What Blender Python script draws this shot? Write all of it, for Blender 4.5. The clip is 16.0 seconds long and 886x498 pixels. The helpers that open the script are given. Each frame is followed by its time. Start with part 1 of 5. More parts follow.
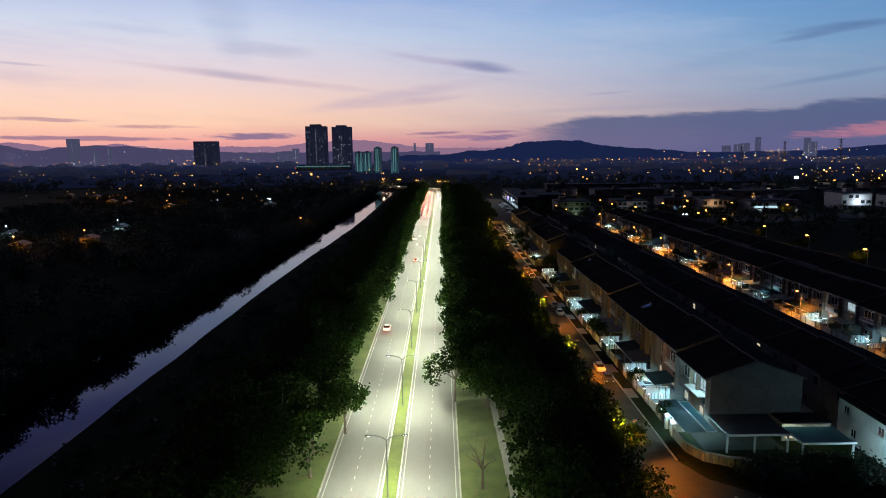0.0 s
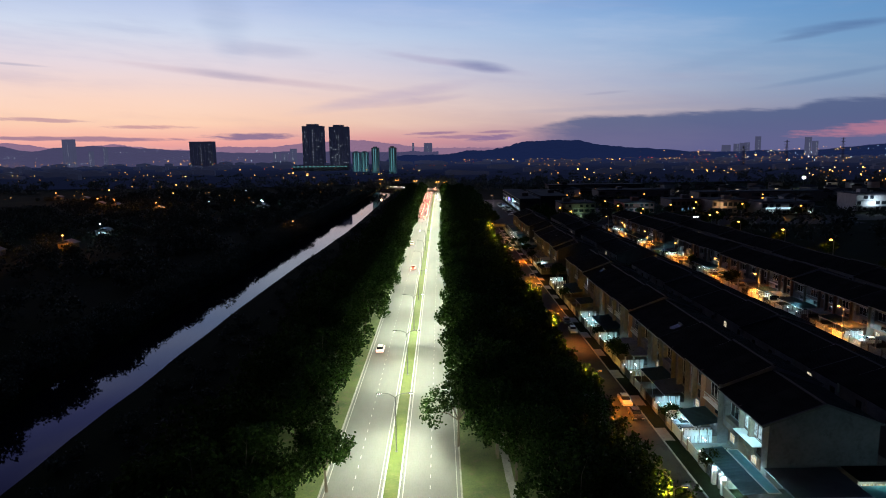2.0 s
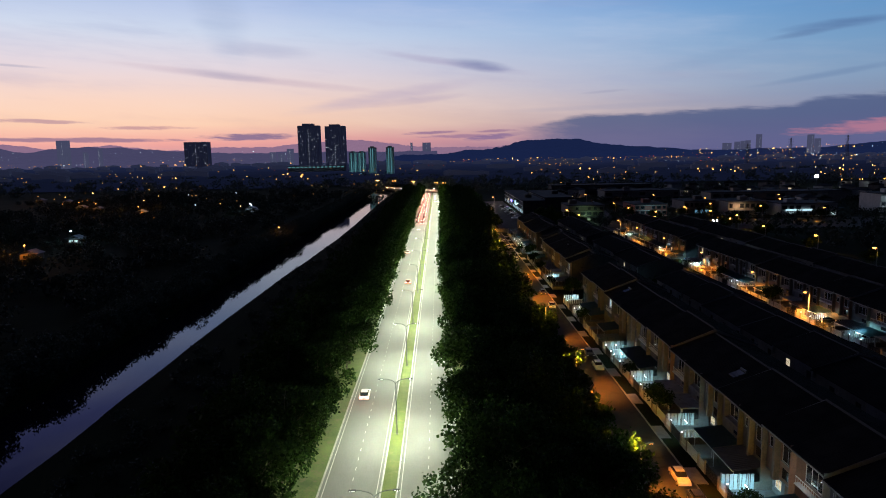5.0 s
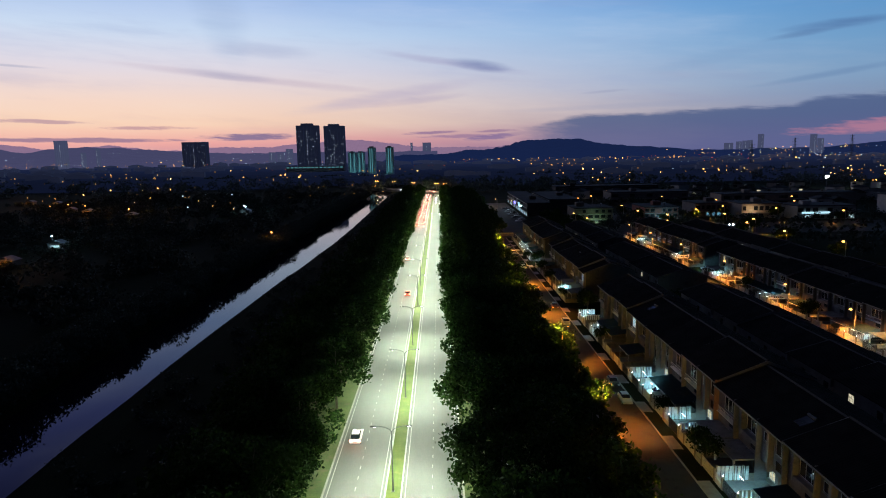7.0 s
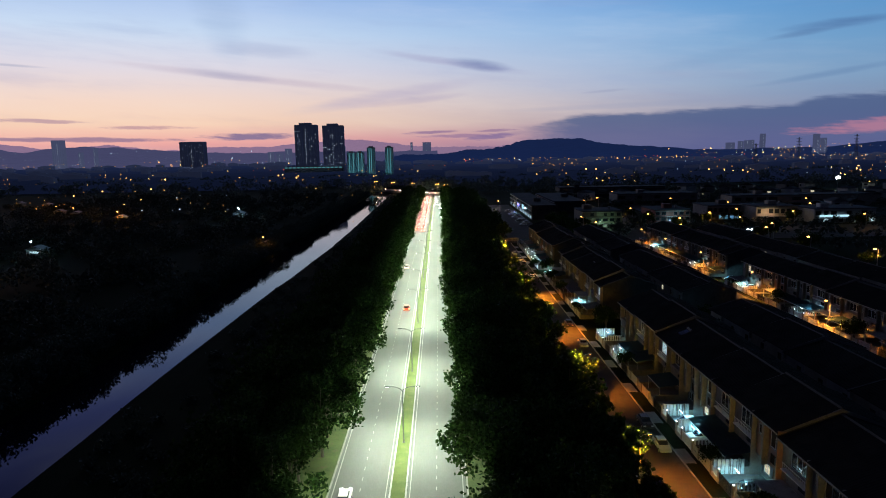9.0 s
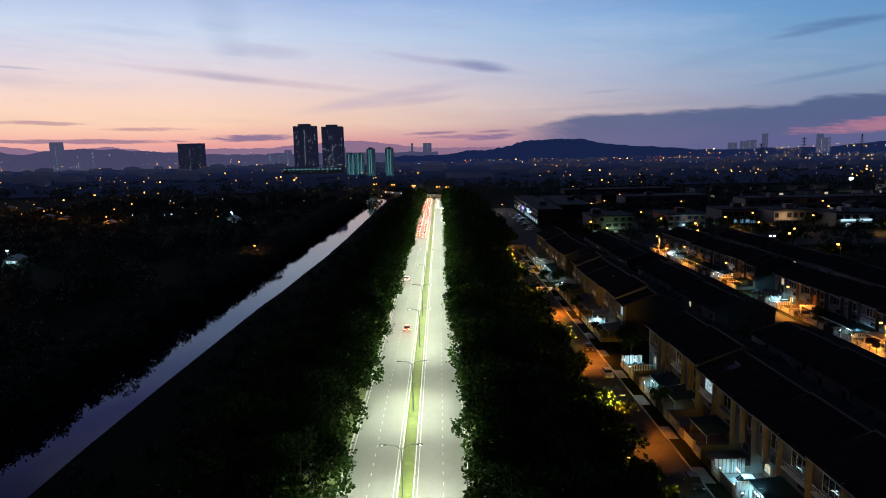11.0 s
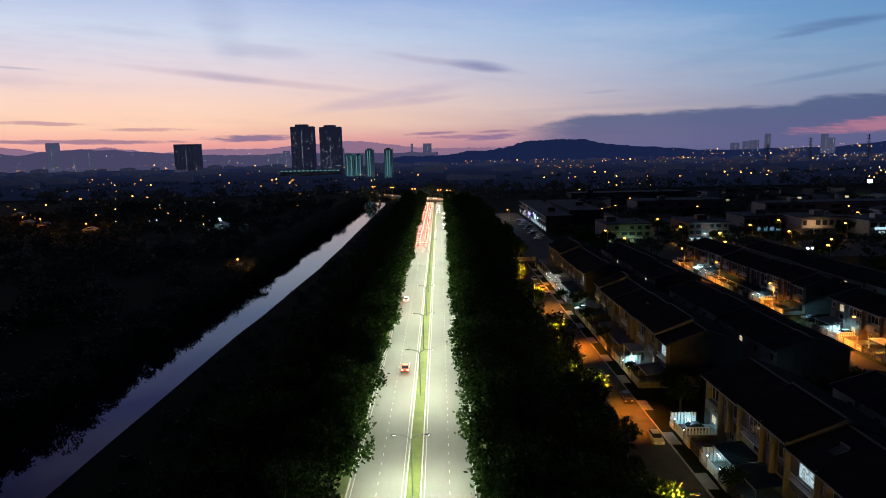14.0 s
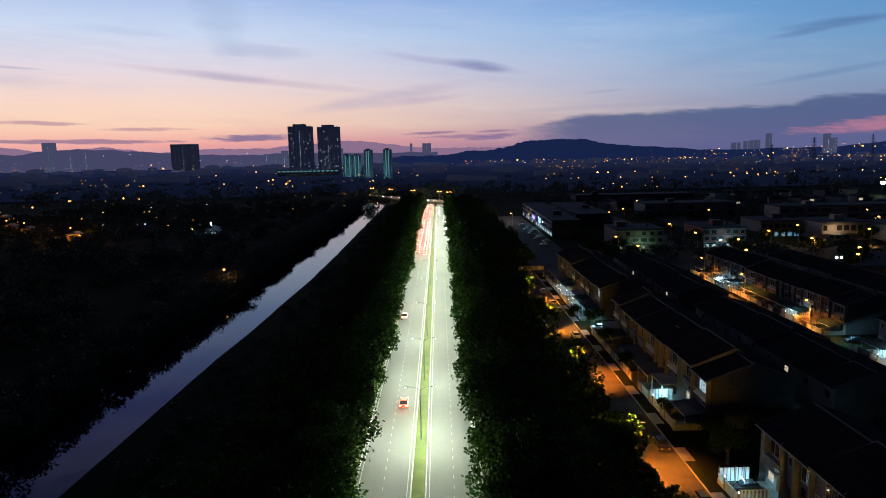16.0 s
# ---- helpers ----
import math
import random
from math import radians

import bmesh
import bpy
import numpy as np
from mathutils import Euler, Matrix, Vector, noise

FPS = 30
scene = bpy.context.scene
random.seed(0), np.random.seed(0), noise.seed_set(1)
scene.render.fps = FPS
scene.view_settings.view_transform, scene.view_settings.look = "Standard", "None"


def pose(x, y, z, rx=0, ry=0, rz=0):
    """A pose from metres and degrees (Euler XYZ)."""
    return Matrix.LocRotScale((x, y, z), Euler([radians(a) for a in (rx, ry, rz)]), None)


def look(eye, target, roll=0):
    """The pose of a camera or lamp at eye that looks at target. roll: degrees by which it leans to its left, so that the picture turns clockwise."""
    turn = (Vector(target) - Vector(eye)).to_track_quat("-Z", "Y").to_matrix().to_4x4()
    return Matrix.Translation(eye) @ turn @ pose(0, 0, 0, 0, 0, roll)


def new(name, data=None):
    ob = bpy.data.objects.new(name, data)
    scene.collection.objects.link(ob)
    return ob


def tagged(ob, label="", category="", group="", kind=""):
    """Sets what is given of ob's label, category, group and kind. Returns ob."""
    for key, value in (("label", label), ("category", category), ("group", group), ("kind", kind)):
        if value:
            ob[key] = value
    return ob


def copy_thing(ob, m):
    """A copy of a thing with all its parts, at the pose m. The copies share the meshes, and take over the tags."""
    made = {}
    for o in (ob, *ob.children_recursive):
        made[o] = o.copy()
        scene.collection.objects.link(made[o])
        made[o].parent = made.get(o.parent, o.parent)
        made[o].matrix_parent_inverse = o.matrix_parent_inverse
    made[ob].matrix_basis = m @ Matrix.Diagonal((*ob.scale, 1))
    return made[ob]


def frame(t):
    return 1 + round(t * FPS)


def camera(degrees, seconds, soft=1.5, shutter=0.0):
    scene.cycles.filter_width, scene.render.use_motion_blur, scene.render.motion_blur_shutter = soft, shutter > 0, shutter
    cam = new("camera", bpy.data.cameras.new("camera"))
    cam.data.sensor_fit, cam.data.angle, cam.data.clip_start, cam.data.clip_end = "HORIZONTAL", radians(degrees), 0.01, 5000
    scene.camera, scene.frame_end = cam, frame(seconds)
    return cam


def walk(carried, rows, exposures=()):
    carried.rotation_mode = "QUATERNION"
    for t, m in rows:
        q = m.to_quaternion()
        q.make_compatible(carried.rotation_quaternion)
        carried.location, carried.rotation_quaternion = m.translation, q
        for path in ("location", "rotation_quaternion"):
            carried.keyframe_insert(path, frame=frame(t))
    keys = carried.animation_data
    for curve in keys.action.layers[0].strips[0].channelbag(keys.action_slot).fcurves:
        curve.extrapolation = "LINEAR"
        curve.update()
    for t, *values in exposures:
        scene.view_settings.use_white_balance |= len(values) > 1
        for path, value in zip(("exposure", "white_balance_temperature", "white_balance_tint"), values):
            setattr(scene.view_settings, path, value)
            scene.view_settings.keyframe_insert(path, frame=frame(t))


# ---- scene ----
cam = camera(69.1, 16.0, soft=1.0)
PATH = [
    (0, (7.353, -0.073, 44.821), (7.355, 1.905, 44.523), -0.6),
    (0.5, (7.237, 4.39, 44.725), (7.241, 6.368, 44.426), -0.6),
    (1, (7.193, 8.971, 44.749), (7.197, 10.948, 44.449), -0.6),
    (1.5, (7.113, 13.549, 44.757), (7.118, 15.527, 44.458), -0.7),
    (2, (7.092, 18.036, 44.712), (7.098, 20.013, 44.414), -0.7),
    (2.5, (7.13, 22.582, 44.775), (7.136, 24.56, 44.476), -0.8),
    (3, (7.172, 27.108, 44.791), (7.178, 29.086, 44.492), -0.8),
    (3.5, (7.32, 31.639, 44.833), (7.326, 33.617, 44.533), -0.8),
    (4, (7.521, 36.354, 44.926), (7.527, 38.332, 44.626), -0.9),
    (6.5, (7.085, 58.585, 44.856), (7.094, 60.563, 44.556), -1.0),
    (7, (6.902, 62.912, 45.063), (6.91, 64.89, 44.763), -1.0),
    (7.5, (6.817, 67.19, 45.154), (6.826, 69.167, 44.853), -1.1),
    (8, (6.635, 71.635, 45.226), (6.644, 73.612, 44.926), -1.1),
    (8.5, (6.504, 76.035, 45.394), (6.512, 78.012, 45.094), -1.1),
    (9, (6.331, 80.586, 45.527), (6.339, 82.563, 45.226), -1.0),
    (11.5, (5.448, 103.544, 46.474), (5.453, 105.521, 46.176), -1.2),
    (12, (5.318, 108.109, 46.778), (5.322, 110.087, 46.48), -1.2),
    (12.5, (5.201, 112.737, 47.029), (5.205, 114.715, 46.73), -1.2),
    (13, (5.017, 117.259, 47.226), (5.022, 119.237, 46.928), -1.2),
    (13.5, (4.928, 121.688, 47.468), (4.934, 123.665, 47.169), -1.2),
    (14, (4.696, 126.078, 47.62), (4.702, 128.055, 47.322), -1.2),
    (14.5, (4.49, 130.549, 47.813), (4.498, 132.526, 47.514), -1.2),
    (15, (4.433, 135.026, 47.946), (4.44, 137.003, 47.648), -1.2),
    (15.5, (4.359, 139.397, 48.162), (4.366, 141.374, 47.863), -1.3),
    (16, (3.961, 144.118, 48.528), (3.969, 146.095, 48.229), -1.2),
]
TINTS = [(0.0, 0.0, 6350, 8), (1.5, 0.0, 6230, 6), (3.0, 0.0, 6200, 6), (4.0, 0.0, 6330, 7), (6.5, 0.0, 5930, 1), (9.0, 0.0, 5790, -1), (11.5, 0.0, 6150, 5),
         (12.5, 0.0, 6000, 3), (14.0, 0.0, 6300, 7), (16.0, 0.0, 5950, 4)]
walk(cam, [(t, look(eye, target, roll)) for t, eye, target, roll in PATH], TINTS)


# ---- small helpers ----
def lin(r, g, b, k=1.0):
    """sRGB bytes to linear."""
    out = []
    for c in (r, g, b):
        c /= 255.0
        out.append((c / 12.92 if c <= 0.04045 else ((c + 0.055) / 1.055) ** 2.4) * k)
    return (*out, 1.0)


def link_mesh(name, bm, material):
    me = bpy.data.meshes.new(name)
    bm.normal_update()
    bm.to_mesh(me)
    bm.free()
    if material:
        me.materials.append(material)
    return new(name, me)


def part(name, bm, material, parent, label=""):
    """One mesh object under a thing or a part."""
    ob = link_mesh(name, bm, material)
    ob.parent = parent
    if label:
        ob["label"] = label
    return ob


def same(name, me, parent, at, turn=0.0, size=(1, 1, 1)):
    """Another object on a mesh that is already there."""
    ob = new(name, me)
    ob.parent = parent
    ob.location, ob.rotation_euler, ob.scale = at, (0, 0, turn), size
    return ob


def setting(name, bm, material, label, category):
    return tagged(link_mesh(name, bm, material), label, category, kind="structure")


def thing(name, label, category, group="", at=(0, 0, 0), turn=0.0):
    ob = tagged(new(name), label, category, group)
    ob.location, ob.rotation_euler = at, (0, 0, turn)
    return ob


def box(bm, x0, y0, z0, x1, y1, z1, bevel=0.0):
    """An upright block between two corners."""
    x0, x1 = sorted((x0, x1))
    y0, y1 = sorted((y0, y1))
    z0, z1 = sorted((z0, z1))
    v = [bm.verts.new(c) for c in ((x0, y0, z0), (x1, y0, z0), (x1, y1, z0), (x0, y1, z0), (x0, y0, z1), (x1, y0, z1), (x1, y1, z1), (x0, y1, z1))]
    for f in ((3, 2, 1, 0), (4, 5, 6, 7), (0, 1, 5, 4), (1, 2, 6, 5), (2, 3, 7, 6), (3, 0, 4, 7)):
        bm.faces.new([v[i] for i in f])
    if bevel:
        edges = list({e for q in v for e in q.link_edges})
        bmesh.ops.bevel(bm, geom=edges, offset=bevel, segments=1, affect="EDGES")
    return bm


def rod(bm, a, b, r0, r1, n=8):
    """A tapered rod from a to b."""
    a, b = Vector(a), Vector(b)
    d = b - a
    got = bmesh.ops.create_cone(bm, cap_ends=True, segments=n, radius1=r0, radius2=r1, depth=d.length)["verts"]
    m = Matrix.Translation((a + b) / 2) @ d.to_track_quat("Z", "Y").to_matrix().to_4x4()
    bmesh.ops.transform(bm, matrix=m, verts=got)
    return bm


def bar(*corners, bevel=0.0):
    return box(bmesh.new(), *corners, bevel=bevel)


def prism(bm, outline, axis, a, b):
    """An outline (pairs) pushed along an axis ('x' or 'y') from a to b."""
    def place(p, s):
        return (s, p[0], p[1]) if axis == "x" else (p[0], s, p[1])
    one = [bm.verts.new(place(p, a)) for p in outline]
    two = [bm.verts.new(place(p, b)) for p in outline]
    made_faces = [bm.faces.new(one), bm.faces.new(two[::-1])]
    for i in range(len(one)):
        j = (i + 1) % len(one)
        made_faces.append(bm.faces.new((one[j], one[i], two[i], two[j])))
    bmesh.ops.recalc_face_normals(bm, faces=made_faces)
    return bm


def raw_mesh(name, verts, faces, material):
    me = bpy.data.meshes.new(name)
    me.from_pydata(verts, [], faces)
    me.update()
    if material:
        me.materials.append(material)
    return me


class Nodes:
    """Short hand for node trees."""

    def __init__(self, tree):
        self.tree = tree
        tree.nodes.clear()

    def add(self, kind, **sockets):
        n = self.tree.nodes.new(kind)
        for key, value in sockets.items():
            self.set(n, key, value)
        return n

    def set(self, n, key, value):
        sock = n.inputs[int(key[1:])] if key[0] == "i" and key[1:].isdigit() else n.inputs[key.replace("_", " ")]
        if isinstance(value, bpy.types.NodeSocket):
            self.tree.links.new(value, sock)
        else:
            sock.default_value = value

    def math(self, op, a, b=0.0, clamp=False):
        n = self.add("ShaderNodeMath", i0=a, i1=b)
        n.operation, n.use_clamp = op, clamp
        return n.outputs[0]

    def mix(self, f, a, b, way="MIX"):
        n = self.tree.nodes.new("ShaderNodeMix")
        n.data_type, n.blend_type = "RGBA", way
        for sock, value in ((n.inputs[0], f), (n.inputs[6], a), (n.inputs[7], b)):
            if isinstance(value, bpy.types.NodeSocket):
                self.tree.links.new(value, sock)
            else:
                sock.default_value = value
        return n.outputs[2]

    def smooth(self, x, a, b):
        n = self.add("ShaderNodeMapRange", Value=x, From_Min=a, From_Max=b)
        n.interpolation_type = "SMOOTHSTEP"
        return n.outputs[0]

    def ramp(self, x, stops):
        n = self.add("ShaderNodeValToRGB", Fac=x)
        e = n.color_ramp.elements
        while len(e) < len(stops):
            e.new(0.5)
        for k, (p, c) in zip(e, stops):
            k.position, k.color = p, c
        return n.outputs[0]

    def noise(self, vec, scale, detail=4.0, rough=0.55):
        n = self.add("ShaderNodeTexNoise", Vector=vec, Scale=scale, Detail=detail, Roughness=rough)
        return n.outputs[0]


# ---- world: the sky shortly after sunset ----
def dusk_sky():
    w = bpy.data.worlds.new("dusk")
    w.use_nodes = True
    scene.world = w
    k = Nodes(w.node_tree)
    way = k.add("ShaderNodeTexCoord").outputs["Generated"]
    sep = k.add("ShaderNodeSeparateXYZ", Vector=way)
    x, y, z = sep.outputs
    el = k.math("ARCSINE", z)
    az = k.math("ARCTAN2", x, y)
    flat = k.add("ShaderNodeCombineXYZ", X=k.math("MULTIPLY", az, 2.2), Y=k.math("MULTIPLY", k.math("ADD", el, k.math("MULTIPLY", az, 0.06)), 15.0)).outputs[0]
    streak = k.noise(flat, 1.7, 6.0, 0.6)
    ragged = k.noise(flat, 5.0, 5.0, 0.6)
    up = k.math("MULTIPLY", el, 1 / 1.6, True)
    west = k.ramp(up, [(p / 1.6, lin(*c)) for p, c in (
        (0.0, (205, 140, 150)), (0.018, (242, 164, 154)), (0.045, (255, 205, 174)), (0.075, (251, 210, 190)), (0.12, (232, 212, 216)),
        (0.17, (210, 214, 231)), (0.24, (156, 176, 222)), (0.34, (104, 110, 178)), (0.44, (60, 62, 122)), (0.58, (22, 24, 54)), (0.85, (8, 11, 24)), (1.55, (6, 8, 18)))])
    north = k.ramp(up, [(p / 1.6, lin(*c)) for p, c in (
        (0.0, (92, 92, 135)), (0.03, (128, 122, 155)), (0.06, (160, 158, 180)), (0.09, (160, 172, 198)), (0.14, (140, 170, 206)),
        (0.19, (118, 160, 207)), (0.24, (94, 145, 202)), (0.34, (66, 96, 150)), (0.44, (36, 50, 92)), (0.58, (14, 20, 42)), (0.85, (8, 11, 24)), (1.55, (6, 8, 18)))])
    col = k.mix(k.smooth(az, -0.45, 0.6), west, north)
    # thin high streaks
    low = k.smooth(el, 0.16, 0.03)
    col = k.mix(k.math("MULTIPLY", k.smooth(streak, 0.5, 0.72), 0.16), col, k.mix(low, lin(150, 152, 190), lin(178, 138, 158)))
    film = k.noise(k.add("ShaderNodeVectorMath", i0=flat, i1=(7.3, 2.1, 0.0)).outputs[0], 0.9, 5.0, 0.65)
    col = k.mix(k.math("MULTIPLY", k.smooth(film, 0.44, 0.74), 0.2), col, k.mix(low, lin(226, 220, 232), lin(255, 222, 198)))
    col = k.mix(k.math("MULTIPLY", k.smooth(film, 0.46, 0.28), 0.14), col, lin(140, 150, 196))
    wob = k.math("ADD", k.math("MULTIPLY", k.math("SUBTRACT", ragged, 0.5), 1.6), k.math("MULTIPLY", k.math("SUBTRACT", streak, 0.5), 2.4))

    shred = k.noise(flat, 15.0, 4.0, 0.6)
    torn = k.math("ADD", k.math("MULTIPLY", k.math("SUBTRACT", shred, 0.5), 2.6), k.math("MULTIPLY", k.math("SUBTRACT", ragged, 0.5), 2.4))

    def cloud(col, a, e, wide, high, slope, colour, amount, crisp=False):
        """A long soft cloud round the direction (a, e)."""
        u = k.math("DIVIDE", k.math("SUBTRACT", az, a), wide)
        v = k.math("DIVIDE", k.math("SUBTRACT", k.math("SUBTRACT", el, e), k.math("MULTIPLY", k.math("SUBTRACT", az, a), slope)), high)
        d = k.math("ADD", k.math("ADD", k.math("MULTIPLY", u, u), k.math("MULTIPLY", v, v)), torn if crisp else wob)
        return k.mix(k.math("MULTIPLY", k.smooth(d, 1.3 if crisp else 2.0, 0.1 if crisp else -1.1), amount), col, lin(*colour))

    # towards the north the sky is a deeper blue
    col = k.mix(k.math("MULTIPLY", k.smooth(az, 0.15, 0.68), k.smooth(el, 0.0, 0.08)), col, k.mix(1.0, col, (0.66, 0.78, 0.84, 1), "MULTIPLY"))
    # the long bank over the northern hills, its pink gap and the small clouds
    top = k.math("ADD", k.math("MULTIPLY", k.smooth(az, 0.09, 0.23), 0.022), k.math("MULTIPLY", k.smooth(az, 0.49, 0.54), 0.0095))
    top = k.math("ADD", k.math("ADD", top, 0.0285), k.math("MULTIPLY", k.math("SUBTRACT", az, 0.2), 0.012))
    under = k.math("SUBTRACT", k.math("ADD", top, k.math("MULTIPLY", k.math("ADD", wob, torn), 0.0034)), el)
    bank = k.math("MULTIPLY", k.smooth(under, -0.003, 0.006), k.smooth(k.math("ADD", az, k.math("MULTIPLY", torn, 0.02)), 0.1, 0.21))
    col = k.mix(k.math("MULTIPLY", bank, 0.88), col, k.mix(k.smooth(el, 0.0, 0.05), lin(96, 96, 136), lin(80, 92, 130)))
    col = cloud(col, 0.625, 0.026, 0.115, 0.0095, 0.06, (176, 118, 140), 0.9, True)
    for a, e, wide, high, slope, colour, amount in (
            (0.02, 0.131, 0.10, 0.0055, -0.16, (168, 156, 186), 0.7), (0.064, 0.1262, 0.042, 0.0075, -0.14, (112, 120, 164), 0.85),
            (-0.28, 0.109, 0.15, 0.0055, -0.095, (196, 170, 184), 0.75), (-0.305, 0.1125, 0.055, 0.006, -0.08, (152, 150, 180), 0.6),
            (-0.312, 0.195, 0.035, 0.055, -0.7, (164, 176, 206), 0.5), (-0.255, 0.148, 0.06, 0.009, -0.05, (166, 166, 194), 0.5),
            (-0.07, 0.084, 0.12, 0.0095, 0.16, (182, 164, 188), 0.65), (-0.03, 0.077, 0.06, 0.005, 0.1, (170, 152, 180), 0.5),
            (-0.283, 0.0258, 0.06, 0.0055, 0.0, (138, 112, 142), 0.95), (-0.55, 0.0475, 0.055, 0.003, -0.03, (190, 146, 154), 0.8),
            (-0.50, 0.023, 0.13, 0.0032, -0.01, (150, 116, 140), 0.85), (-0.42, 0.039, 0.055, 0.003, 0.0, (190, 140, 148), 0.75),
            (-0.565, 0.116, 0.03, 0.0016, -0.03, (150, 150, 176), 0.6), (-0.01, 0.0288, 0.04, 0.0026, 0.03, (150, 114, 144), 0.85),
            (0.035, 0.0225, 0.06, 0.003, 0.0, (156, 118, 146), 0.8), (0.085, 0.0215, 0.045, 0.0045, 0.1, (136, 108, 146), 0.85),
            (0.09, 0.0295, 0.03, 0.0024, 0.02, (150, 114, 144), 0.75), (0.545, 0.1525, 0.055, 0.006, 0.03, (80, 102, 148), 0.85),
            (0.505, 0.1445, 0.045, 0.0038, 0.1, (90, 114, 156), 0.75), (0.53, 0.0905, 0.07, 0.004, 0.12, (104, 126, 164), 0.6),
            (0.385, 0.12, 0.06, 0.009, 0.15, (128, 154, 188), 0.4), (0.25, 0.083, 0.03, 0.002, 0.05, (150, 146, 172), 0.5),
            (0.30, 0.062, 0.16, 0.004, 0.02, (150, 150, 176), 0.35)):
        col = cloud(col, a, e, wide, high, slope, colour, amount, e < 0.06)
    # the eastern half of the sky is already dark
    east = k.smooth(y, 0.5, -0.25)
    col = k.mix(east, col, k.mix(k.smooth(el, 0.1, 0.7), lin(30, 35, 56), lin(9, 12, 26)))
    col = k.mix(k.smooth(el, 0.0, -0.03), col, lin(14, 16, 26))
    bg = k.add("ShaderNodeBackground", Color=col, Strength=1.04)
    k.add("ShaderNodeOutputWorld", Surface=bg.outputs[0])


dusk_sky()


def lamp(name, kind, at, power, colour, size=0.2, aim=None, cone=150.0, blend=0.5):
    d = bpy.data.lights.new(name, kind)
    d.energy, d.color = power, colour
    if kind == "AREA":
        d.shape, d.size, d.size_y = "RECTANGLE", size, size
    else:
        d.shadow_soft_size = size
    if kind == "SPOT":
        d.spot_size, d.spot_blend = radians(cone), blend
    ob = new(name, d)
    ob.matrix_world = look(at, aim) if aim else Matrix.Translation(at)
    return ob


LED, SODIUM, TUBE = (0.97, 1.0, 0.74), (1.0, 0.31, 0.035), (0.47, 0.86, 1.0)
POLES = [11, 44, 77, 109.3, 143.2, 176.4, 209.5, 248.0, 276.8, 309.4] + [342.0 + 33 * i for i in range(12)]
ROAD_POWER = 20500.0
for y in POLES:
    for s in (-1, 1):
        for way in (-1, 1):
            lamp("road_light", "SPOT", (s * 2.35, y, 9.3), ROAD_POWER, LED, 0.15, (s * 5.3, y + way * 10.0, 0), 128, 1.0)
# sodium lamps: along the two streets and at the crossing
NEAR_SODIUM = [(32.4, y) for y in (50, 84, 122, 161, 195, 235, 275, 315, 348)]
MID_SODIUM = [(101.5, y) for y in (125, 165, 205.5, 233.5, 271, 309.4, 346, 378)]
FAR_SODIUM = [(64.7, 390.0), (87.1, 440.8), (88.3, 411.5), (128.6, 487.3), (127.6, 449.5), (136.4, 423.8), (125.9, 394.4), (163.6, 450.9), (168.3, 422.8), (160.2, 379.0), (171.1, 394.9), (160.6, 344.8), (211.5, 449.8), (129.5, 578.6), (114.6, 557.2),
              (145.6, 770.7), (148.3, 720.1), (158.9, 644.0), (51.7, 563.4), (165, 310), (166, 275), (165, 235), (158, 196), (188, 470), (240, 430), (205, 520), (250, 500), (180, 560), (270, 540)]
for i, (x, y) in enumerate(NEAR_SODIUM + MID_SODIUM + FAR_SODIUM):
    near = i < len(NEAR_SODIUM)
    lx = x + (1.2 if near else -1.2)
    lamp("street_light", "SPOT", (lx, y, 7.5), (24000.0 if y < 140 else 17000.0 if y < 200 else 46000.0 if y < 260 else 66000.0) if near else (30000.0 if x < 102 else 150000.0), (1.0, 0.24, 0.012) if near else SODIUM, 0.2, (lx + (1.0 if near else -0.6), y, 0), 112 if near else 142, 0.8)
    if near:
        lamp("street_glow", "SPOT", (lx - 0.6, y + 0.1, 7.4), 16000.0, (1.0, 0.52, 0.05), 0.3, (lx - 2.2, y + 3.6, 6.0), 110, 0.5)
# porch lamps: the units with their lights on
PORCH_NEAR = [99.5, 108, 336, 116, 122, 140, 160.5, 176, 181, 214, 229, 262, 313, 322, 350, 359]
PORCH_MID = [140, 161, 188.5, 204, 246, 282, 296, 320, 357, 369]
for y in PORCH_NEAR:
    lamp("porch_light", "SPOT", (46.2, y, 2.6), 900.0, (0.4, 0.82, 1.0), 0.8, (46.3, y, 0), 166, 0.2)
for y in PORCH_MID:
    lamp("porch_light", "SPOT", (103.6, y, 2.6), 1150.0, (0.4, 0.82, 1.0), 0.8, (104.9, y, 0), 166, 0.2)
for x, y in ((-68, 838), (-46, 812), (-22, 782), (4, 752)):
    lamp("bridge_light", "POINT", (x, y, 10.0), 9000.0, (1.0, 0.6, 0.25), 0.5)
# assumed lamp, unseen beyond the near edge, added to light the street corner
lamp("street_light", "SPOT", (57.0, 64.2, 7.6), 60000.0, (1.0, 0.26, 0.015), 0.2, (56.0, 73.0, 0), 112, 0.9)
lamp("side_wall_light", "POINT", (68.9, 83.6, 3.4), 1500.0, TUBE, 0.15)
lamp("terrace_light", "POINT", (60.6, 92.6, 2.5), 160.0, (0.8, 1.0, 0.85), 0.15)
lamp("balcony_light", "POINT", (48.2, 114.6, 7.2), 75.0, (1.0, 0.86, 0.66), 0.15)
lamp("back_lane_light", "POINT", (68.4, 242.0, 3.6), 120.0, TUBE, 0.15)
lamp("shop_light", "POINT", (64.5, 545.0, 4.0), 2500.0, TUBE, 0.6)
lamp("car_park_light", "POINT", (50.0, 590.0, 8.0), 5000.0, (1.0, 0.75, 0.5), 0.4)
lamp("shop_light", "POINT", (100.0, 446.0, 3.0), 600.0, (0.6, 1.0, 0.6), 0.5)
lamp("shop_light", "POINT", (141.0, 445.0, 3.0), 1500.0, TUBE, 0.5)
